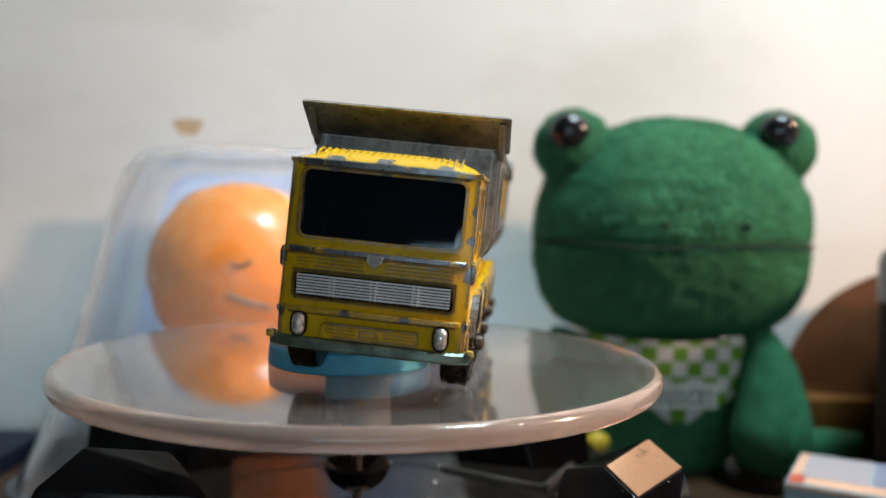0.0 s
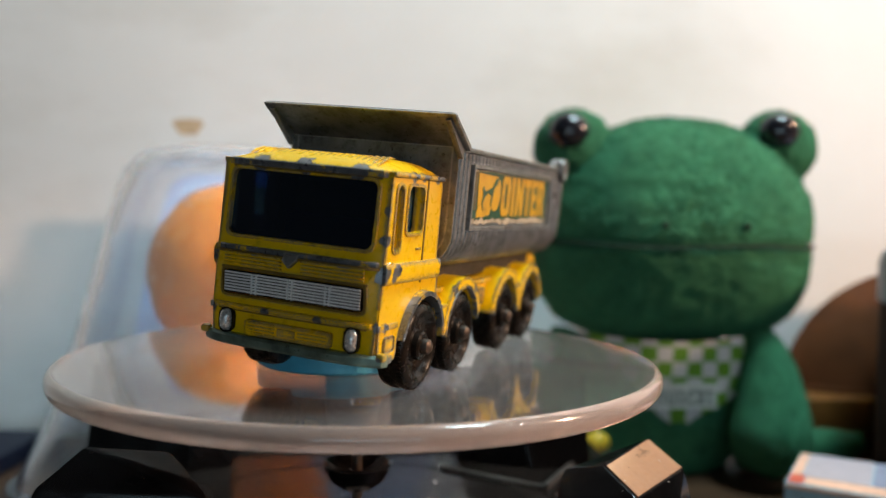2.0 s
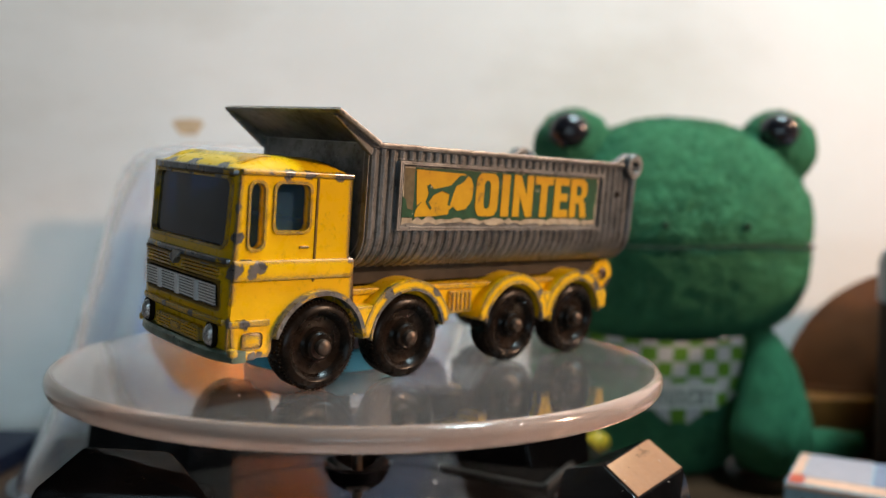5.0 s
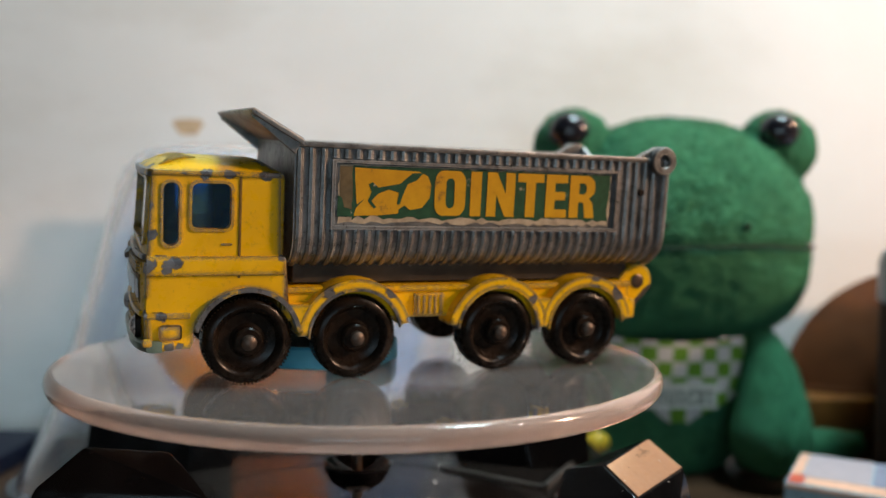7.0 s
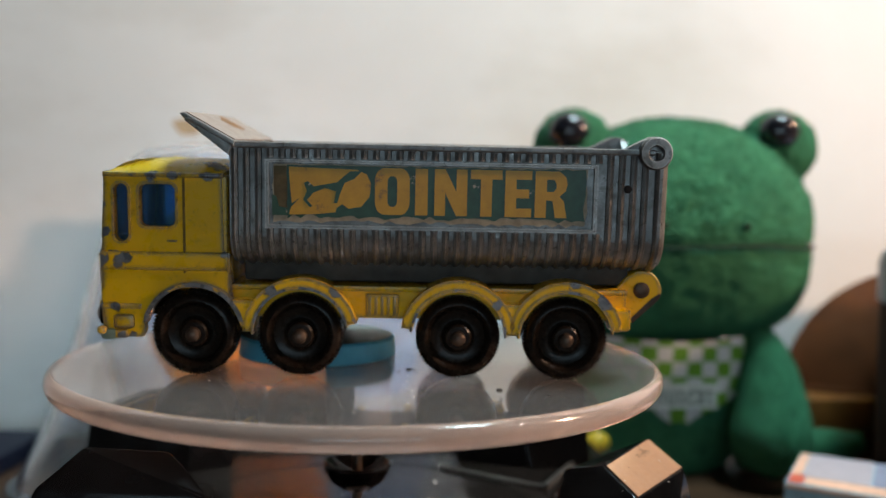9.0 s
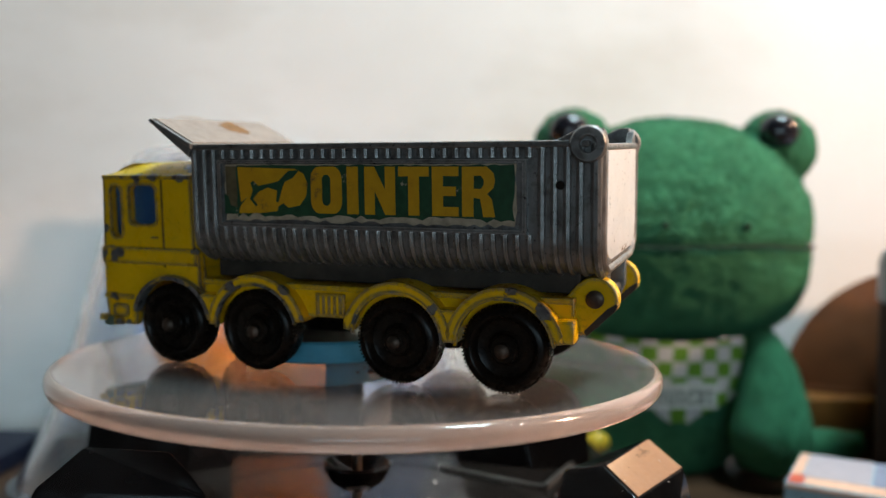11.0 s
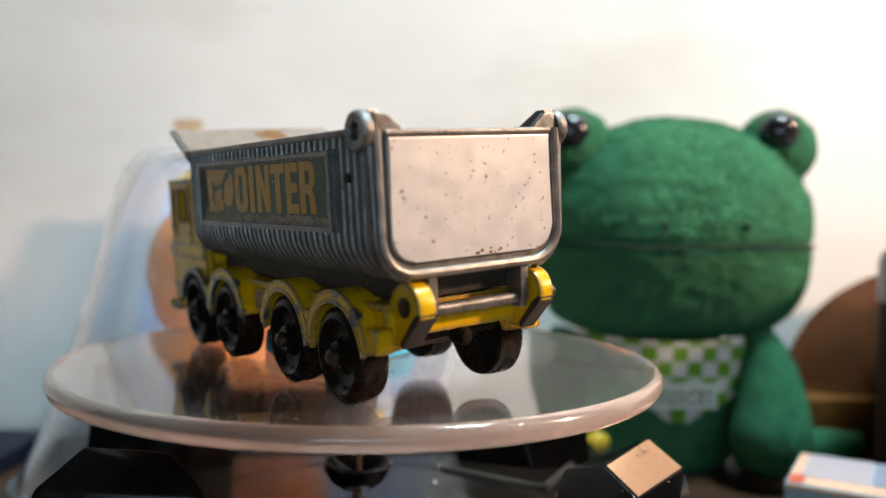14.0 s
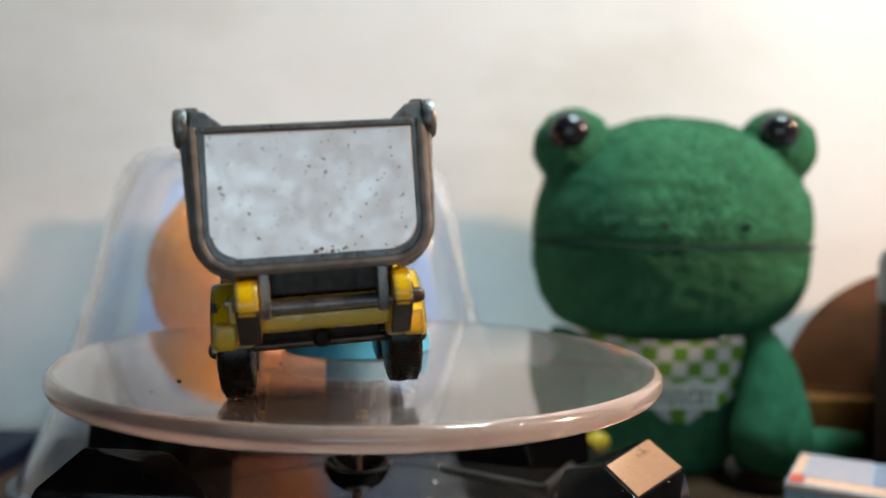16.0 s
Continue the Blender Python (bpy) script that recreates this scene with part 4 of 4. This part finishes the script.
def block_letter(c):
    """A heavy condensed capital in a unit field: its outline and its openings."""
    if c == "O":
        return rounded(0, 1, 0, 1, 0.27, 5), [rounded(0.36, 0.64, 0.17, 0.83, 0.12, 4)]
    if c == "I":
        return [(0, 0), (1, 0), (1, 1), (0, 1)], []
    if c == "N":
        return [(0, 0), (0.33, 0), (0.33, 0.5), (0.67, 0), (1, 0), (1, 1), (0.67, 1), (0.67, 0.52), (0.33, 1), (0, 1)], []
    if c == "T":
        return [(0.32, 0), (0.68, 0), (0.68, 0.8), (1, 0.8), (1, 1), (0, 1), (0, 0.8), (0.32, 0.8)], []
    if c == "E":
        return [(0, 0), (1, 0), (1, 0.19), (0.42, 0.19), (0.42, 0.41), (0.9, 0.41), (0.9, 0.6), (0.42, 0.6), (0.42, 0.81), (1, 0.81), (1, 1), (0, 1)], []
    return [(0, 0), (0.35, 0), (0.35, 0.38), (0.55, 0.36), (0.64, 0), (1, 0), (0.9, 0.36), (0.76, 0.46), (0.95, 0.58), (1, 0.72), (0.95, 0.88), (0.75, 1), (0, 1)], [[(0.36, 0.56), (0.36, 0.82), (0.58, 0.82), (0.66, 0.74), (0.66, 0.64), (0.58, 0.56)]]


def ragged(x0, x1, z0, z1, amount=0.28):
    rng = random.Random(int(x1 * 10 + z0))
    pts, n = [], 46
    for i in range(n):
        pts.append((x0 + (x1 - x0) * i / n, z0 + rng.uniform(-amount, amount)))
    for i in range(8):
        pts.append((x1 + rng.uniform(-amount, amount * 0.4), z0 + (z1 - z0) * i / 8))
    for i in range(n):
        pts.append((x1 - (x1 - x0) * i / n, z1 + rng.uniform(-amount, amount) * 0.3))
    for i in range(8):
        pts.append((x0 + rng.uniform(-amount, amount) * 0.5, z1 - (z1 - z0) * i / 8))
    return pts


def build_truck():
    truck = tagged(new("toy_truck"), "worn yellow die-cast toy tipper truck with grey bed", "toy truck")
    build_cab(truck)
    build_chassis(truck)
    build_bed(truck)
    build_wheels(truck)
    return truck


TRUCK = build_truck()

# ---- things behind the turntable ----


def smooth_path(points, radii, steps=8):
    """Points and radii of a tube, eased between the ones given."""
    rows = [(*p, r) for p, r in zip(points, radii)]
    rows = [rows[0]] + rows + [rows[-1]]
    out = []
    for a, b, c, d in zip(rows, rows[1:], rows[2:], rows[3:]):
        for i in range(steps):
            t = i / steps
            out.append([0.5 * (2 * q + (r - p) * t + (2 * p - 5 * q + 4 * r - s) * t * t + (3 * q - p - 3 * r + s) * t ** 3) for p, q, r, s in zip(a, b, c, d)])
    out.append(list(rows[-1]))
    return [tuple(o[:3]) for o in out], [max(0.3, o[3]) for o in out]


def fuzz(bm, count, length, seed):
    """Short blades of pile, each one triangle, leaning downwards from a skin."""
    rng = random.Random(seed)
    bm.normal_update()
    faces = bm.faces[:]
    out = B()
    for _ in range(count):
        f = rng.choice(faces)
        c, n = f.calc_center_median(), f.normal
        if n.dot(c - bm_centre(bm)) < 0:
            n = -n
        side = Vector((rng.uniform(-1, 1), rng.uniform(-1, 1), rng.uniform(-1, 1)))
        side = (side - n * side.dot(n)).normalized() * 0.16
        lean = Vector((rng.uniform(-0.7, 0.7), rng.uniform(-0.5, 0.5), rng.uniform(-1.0, 0.3)))
        lean -= n * lean.dot(n)
        tip = c + n * length * rng.uniform(0.25, 0.6) + lean * length * rng.uniform(0.4, 0.9)
        out.faces.new([out.verts.new(p) for p in (c - side - n * 0.1, c + side - n * 0.1, tip)])
    return out


CENTRES = {}


def bm_centre(bm):
    key = id(bm)
    if CENTRES.get("key") != key:
        CENTRES["key"] = key
        CENTRES["at"] = sum((v.co for v in bm.verts), Vector()) / len(bm.verts)
    return CENTRES["at"]


def build_frog():
    frog = tagged(new("plush_frog"), "green plush frog with black eyes and a checked bib", "plush toy")
    frog.location = (0.086, 0.098, -0.048)

    def at(bm):
        bmesh.ops.translate(bm, vec=(-86, -98, 48), verts=bm.verts[:])
        return bm
    bm = B()
    r = bmesh.ops.create_icosphere(bm, subdivisions=6, radius=1)
    for v in r["verts"]:
        c = v.co.copy()
        e = 2.3 if c.z > 0 else 2.3 + 0.9 * min(1.0, -3 * c.z)
        k = (abs(c.x) ** e + abs(c.z) ** e) ** (1 / e)
        flat = math.hypot(c.x, c.z)
        g = flat / k if k > 1e-6 else 1.0
        p = Vector((c.x * g * 38.8, c.y * 27, c.z * g * (31.2 if c.z > 0 else 30.2)))
        if c.z > 0:
            p.x *= 1 - 0.10 * c.z ** 2
        crease = math.exp(-((p.z + 3.3) / 0.9) ** 2) * (0.05 if c.y < 0.2 else 0)
        p *= 1 - crease
        p += p.normalized() * (0.55 * noise.fractal(p * 0.12, 0.7, 2.0, 4) + 0.45 * noise.fractal(p * 0.55, 0.8, 2.0, 3))
        v.co = p + Vector((86.3, 95, 18.7))
    pile = fuzz(bm, 34000, 1.3, 11)
    head = part("head", at(bm), FUR, frog, "round plush head", 180)
    tagged(part("fur", at(pile), FUR, head), kind="stuff")
    bm = tube(B(), [(86.3 + 39.0 * math.sin(radians(a)), 95 - 27.4 * math.cos(radians(a)), 15.3 + 0.4 * math.sin(a * 0.08)) for a in range(-80, 81, 4)], 0.55, 6)
    part("mouth_seam", at(bm), STITCH, head)
    for x in (75.0, 96.0):
        part("nostril", at(ball(B(), (x, 68.6, 20.6), (0.95, 0.95, 1.0), 2)), STITCH, head)
    for cx, cz, ex, ez in ((57.0, 40.8, 54.0, 45.0), (114.5, 42.0, 111.5, 46.6)):
        bm = ball(B(), (cx, 92, cz), (10.6, 9.5, 10.6), 5, 0.5, 0.5)
        pile = fuzz(bm, 5000, 1.1, 12)
        mound = part("eye_mound", at(bm), FUR, head, "", 180)
        tagged(part("fur", at(pile), FUR, mound), kind="stuff")
        part("eyeball", at(ball(B(), (ex, 84.5, ez - 0.4), (5.4, 4.2, 5.0), 4)), EYE_BLACK, mound, "shiny black eye")
    bm = ball(B(), (82, 99, -31), (30, 17.5, 25), 5, 0.6, 0.3)
    for v in bm.verts:
        v.co.z = max(v.co.z, -47.9)
    pile = fuzz(bm, 9000, 1.3, 13)
    body = part("body", at(bm), FUR, frog, "", 180)
    tagged(part("fur", at(pile), FUR, body), kind="stuff")
    bm = tube(B(), *smooth_path([(106.5, 90, -5), (107.5, 84, -10), (108.5, 80.5, -17), (108.5, 78, -26), (108, 76.5, -34), (106.5, 76, -40), (105.5, 76, -43.6)], [1.8, 4.4, 7.0, 9.2, 10.4, 8.6, 4.0]), 40)
    pile = fuzz(bm, 7000, 1.2, 14)
    arm = part("arm", at(bm), FUR, frog, "", 180)
    tagged(part("fur", at(pile), FUR, arm), kind="stuff")
    bm = tube(B(), *smooth_path([(68, 92, -14), (60, 90, -14), (55, 91, -11.5), (51.5, 92, -9.8)], [4, 4.5, 4, 2.2]), 24)
    part("arm", at(bm), FUR, frog, "", 180)
    bm = tube(B(), *smooth_path([(106, 92, -42.5), (120, 90, -41.5), (132, 87.5, -40.5), (139.5, 86, -38.8)], [5, 5.5, 5, 2.5]), 24)
    part("leg", at(bm), FUR, frog, "", 180)
    # bib: a curved triangle of cloth
    bm = B()
    rows = []
    for i in range(15):
        v = i / 14
        west = 60 + 12 * v + 9.5 * v ** 2
        east = 110.5 - 10.5 * v - 9.0 * v ** 5
        row = []
        for j in range(17):
            u = 2 * j / 16 - 1
            x = west + (east - west) * (u + 1) / 2
            row.append(bm.verts.new((x, 78.5 + 6.0 * abs((x - 87) / 20) ** 2 + 0.5 * math.sin(5 * u + 4 * v) + 1.0 * v, -10.0 - 21.6 * v + 1.0 * abs(u) ** 2 * (1 - v) + 2.2 * max(0.0, u) * v ** 3)))
        rows.append(row)
    for a, b in zip(rows, rows[1:]):
        for j in range(16):
            bm.faces.new((a[j], a[j + 1], b[j + 1], b[j]))
    ext = bmesh.ops.extrude_face_region(bm, geom=bm.faces[:])
    bmesh.ops.translate(bm, vec=(0, 0.6, 0), verts=[v for v in ext["geom"] if isinstance(v, bmesh.types.BMVert)])
    bib = part("bib", at(bm), CHECK, frog, "green and white checked cloth bib", 60)
    patch = part("name_patch", at(box(B(), 74.5, 93.5, 77.5, 80.5, -27.4, -21.0, 0.3)), PATCH, bib, "small white patch with dark printed word")
    bm = text_mesh("muscat", 75.6, 92.4, -26.3, -21.8, 77.45, 0.06, 0.0)
    part("lettering", at(bm), STITCH, patch)
    part("button", at(ball(B(), (62.0, 79, -36.3), (3.6, 2.2, 2.8), 3)), LEMON, frog, "small yellow button")
    return frog


def build_container():
    box_thing = tagged(new("plastic_container"), "upturned clear plastic container with rounded corners", "container")
    box_thing.location = (-0.0198, 0.101, -0.048)

    def shell(inset):
        loops = []
        for z, hx, hy, r in ((1.6, 65.5, 37, 22), (12.5, 60.3, 35.4, 22), (22.5, 57.3, 33.8, 21.5), (36, 53, 31.4, 21), (52, 49, 28.6, 20), (68, 45.3, 25.8, 19), (76, 43.2, 24.2, 18),
                             (80.5, 41.6, 22.9, 17), (84, 39, 20.9, 15.5), (86, 35.8, 18, 13), (86.9, 31, 13.5, 9.5)):
            loops.append([(u, v, z - (inset * 0.8 if z > 70 else 0)) for u, v in rounded(-hx + inset, hx - inset, -hy + inset, hy - inset, r, 8)])
        return loops
    bm = B()
    for inset in (0.0, 2.0):
        loops = [[bm.verts.new(p) for p in l] for l in shell(inset)]
        for a, b in zip(loops, loops[1:]):
            for i in range(len(a)):
                bm.faces.new((a[i], a[(i + 1) % len(a)], b[(i + 1) % len(a)], b[i]))
        bm.faces.new(loops[-1])
        if inset:
            for i in range(len(first)):
                bm.faces.new((first[i], first[(i + 1) % len(first)], loops[0][(i + 1) % len(first)], loops[0][i]))
        first = loops[0]
    sh = part("shell", bm, CLEAR, box_thing)
    sh.visible_shadow = False
    part("foot_rim", plate(B(), rounded(-67, 67, -38, 38, 23, 8), (rounded(-64, 64, -35.4, 35.4, 20.5, 8),), XY, 0.0, 1.6), CLEAR, box_thing)


def bmesh_squash(bm, q):
    bmesh.ops.scale(bm, vec=(1, q, 1), verts=bm.verts[:])
    return bm


def build_ball():
    thing("card_block", box(B(), -61.5, 6.4, 74, 118, -48, -18.2, 1.0), CARDBOARD, "orange cardboard block inside the container", "card block")
    west = [(-75.0, -46.0), (-68.5, -18.0), (-60.6, 24.0), (-58.8, 31.2), (-57.6, 32.8), (-55.2, 33.6)]
    east = [(14.0, 33.6), (16.8, 32.8), (18.2, 31.0), (20.0, 24.0), (28.0, -18.0), (34.0, -46.0)]
    thing("folded_card", prism(B(), west + east, XZ, 119.6, 120.8, 0.4), PALE_BLUE, "pale blue card standing in the container", "card")
    toy = tagged(new("orange_ball"), "glossy orange ball with a simple drawn face", "ball")
    toy.location = (-0.0323, 0.097, 0.0059)
    part("body", ball(B(), (0, 0, 0), (24.5, 22.3, 24.0), 5), ORANGE, toy, "", 180)
    part("seam", bmesh_squash(lathe(B(), [(24.0, 1.6), (24.42, 1.8), (24.0, 2.0)], 96), 0.911), ORANGE, toy)
    for pts in ([(1.4, 3.2), (2.6, 2.6), (4.0, 2.9), (6.0, 3.8)], [(0.2, -4.0), (2.5, -5.2), (6.0, -6.6), (10.2, -7.6)]):
        path = [(x, -22.3 * math.sqrt(max(0.0, 1 - (x / 24.5) ** 2 - (z / 24.0) ** 2)) - 0.05, z) for x, z in pts]
        part("drawn_mark", tube(B(), path, 0.6, 6), INK, toy)


def build_clutter():
    # brown dome added in place of the soft brown shadow on the wall
    bowl = tagged(new("brown_shadow_dome"), "brown dome standing in for a brown shadow on the wall", "bowl")
    bowl.location = (0.180, 0.119, -0.030)
    prof = [(46.0, 0.0)] + [(46 * math.cos(radians(a)), 38 * math.sin(radians(a))) for a in range(4, 89, 6)] + [(0.8, 38)]
    bm = lathe(B(), prof, 64)
    bmesh.ops.scale(bm, vec=(1, 0.4, 1), verts=bm.verts[:])
    part("body", bm, BROWN, bowl, "", 60)
    bm = lathe(B(), [(46.6, 0.0), (47.2, 0.8), (46.4, 2.0), (45.0, 1.0)], 64)
    bmesh.ops.scale(bm, vec=(1, 0.4, 1), verts=bm.verts[:])
    part("rim", bm, BROWN, bowl)
    tin = tagged(new("round_tin"), "round blue-grey tin with a domed lid", "tin")
    tin.location = (0.1695, 0.058, -0.048)
    part("body", lathe(B(), [(36, 0), (37.5, 1), (37.5, 54)], 64), TIN, tin)
    part("lid", lathe(B(), [(38.2, 50), (38.2, 60), (37, 63), (30, 65.5), (5, 66)], 64), SLATE, tin)
    card = tagged(new("small_box"), "small printed cardboard box with white top", "box")
    card.location = (0.0872, 0.0289, -0.048)
    card.rotation_euler = (0, 0, radians(-35))
    part("body", box(B(), 0, 34, 0, 25.5, 0, 17, 0.4), CYAN, card)
    part("top_print", box(B(), 2.6, 15.5, 6.0, 25.0, 17, 17.15), WHITE, card)
    part("peach_strip", box(B(), 3.6, 33.5, 0.4, 5.8, 17, 17.15), PEACH, card)
    part("red_mark", box(B(), 0.5, 3.4, 0.4, 6.6, 17, 17.15), RED, card)
    part("peach_edge", box(B(), 0.4, 2.4, 6.8, 25.0, 17, 17.12), PEACH, card)
    part("slate_print", box(B(), 15.8, 33.5, 6.0, 25.0, 17, 17.15), SLATE, card)
    part("front_edge", box(B(), 0.3, 33.7, -0.15, 0.05, 15.9, 16.7), PEACH, card)
    part("side_print", box(B(), -0.15, 0.05, 1.0, 24.5, 2.0, 15.0), WHITE, card)
    for k in range(6):
        part("print_bar", box(B(), 3.0 + 1.5 * k, 4.0 + 1.5 * k, -0.15, 0.05, 12.2, 14.0), INK, card)
    stack = tagged(new("amber_book"), "amber paper-covered book lying on the table", "book")
    stack.location = (0.172, 0.119, -0.048)
    part("cover", box(B(), -46, 46, -19, 19, 0, 18, 0.8), AMBER, stack)
    part("page_block", box(B(), -44, 44, -19.6, -18, 3, 9), BROWN, stack)
    left = tagged(new("dark_book"), "dark navy book lying on the table", "book")
    left.location = (-0.135, 0.106, -0.048)
    left.rotation_euler = (0, 0, radians(-6))
    part("cover", box(B(), -44, 44, -18, 18, 0, 5.2, 0.6), NAVY, left)
    part("trim", box(B(), -43, 43, -18.4, -18, 1.4, 3.6), AMBER, left)
    bm = prism(B(), [(-54.5 + (4.2 + 0.9 * math.sin(3 * a)) * math.cos(a), 47.9 + (3.2 + 0.7 * math.cos(2 * a)) * math.sin(a)) for a in [i * math.pi / 14 for i in range(28)]], XZ, 139.9, 140.1)
    thing("wall_stain", bm, STAIN, "small tan mark on the pale wall", "stain", kind="structure")


build_frog()
build_container()
build_ball()
build_clutter()

# ---- motion ----
TURN = [(0.0, 83.77), (0.5, 79.82), (1.0, 75.87), (1.5, 71.91), (2.0, 67.94), (2.5, 63.77), (3.0, 59.57), (3.5, 55.36), (4.0, 51.09),
        (4.5, 46.55), (5.0, 41.85), (5.5, 37.05), (6.0, 32.2), (6.5, 27.15), (7.0, 21.78), (7.5, 15.95), (8.0, 10.55), (8.5, 5.33), (9.0, 0.0),
        (9.5, -5.4), (10.0, -10.96), (10.5, -16.45), (11.0, -21.95), (11.5, -27.45), (12.0, -33.1), (12.5, -38.99), (13.0, -45.05),
        (13.5, -50.85), (14.0, -56.66), (14.5, -62.48), (15.0, -68.44), (15.5, -74.42), (16.0, -80.62)]
SEAT = Matrix.Translation((0.0028535, -0.0072044, 0.0010574)) @ pose(0, 0, 0, 0, 0, -4.4) @ pose(0, 0, 0, 4.7, 0, 0)


def motions():
    walk(TRUCK, [(t, pose(0, 0, 0, 0, 0, a) @ SEAT) for t, a in TURN])
    walk(PLATTER, [(t, pose(0.0007, 0, 0, 0, 0, a)) for t, a in TURN])
    walk(PUCK, [(t, pose(0, 0, 0, 0, 0, a)) for t, a in TURN])


motions()
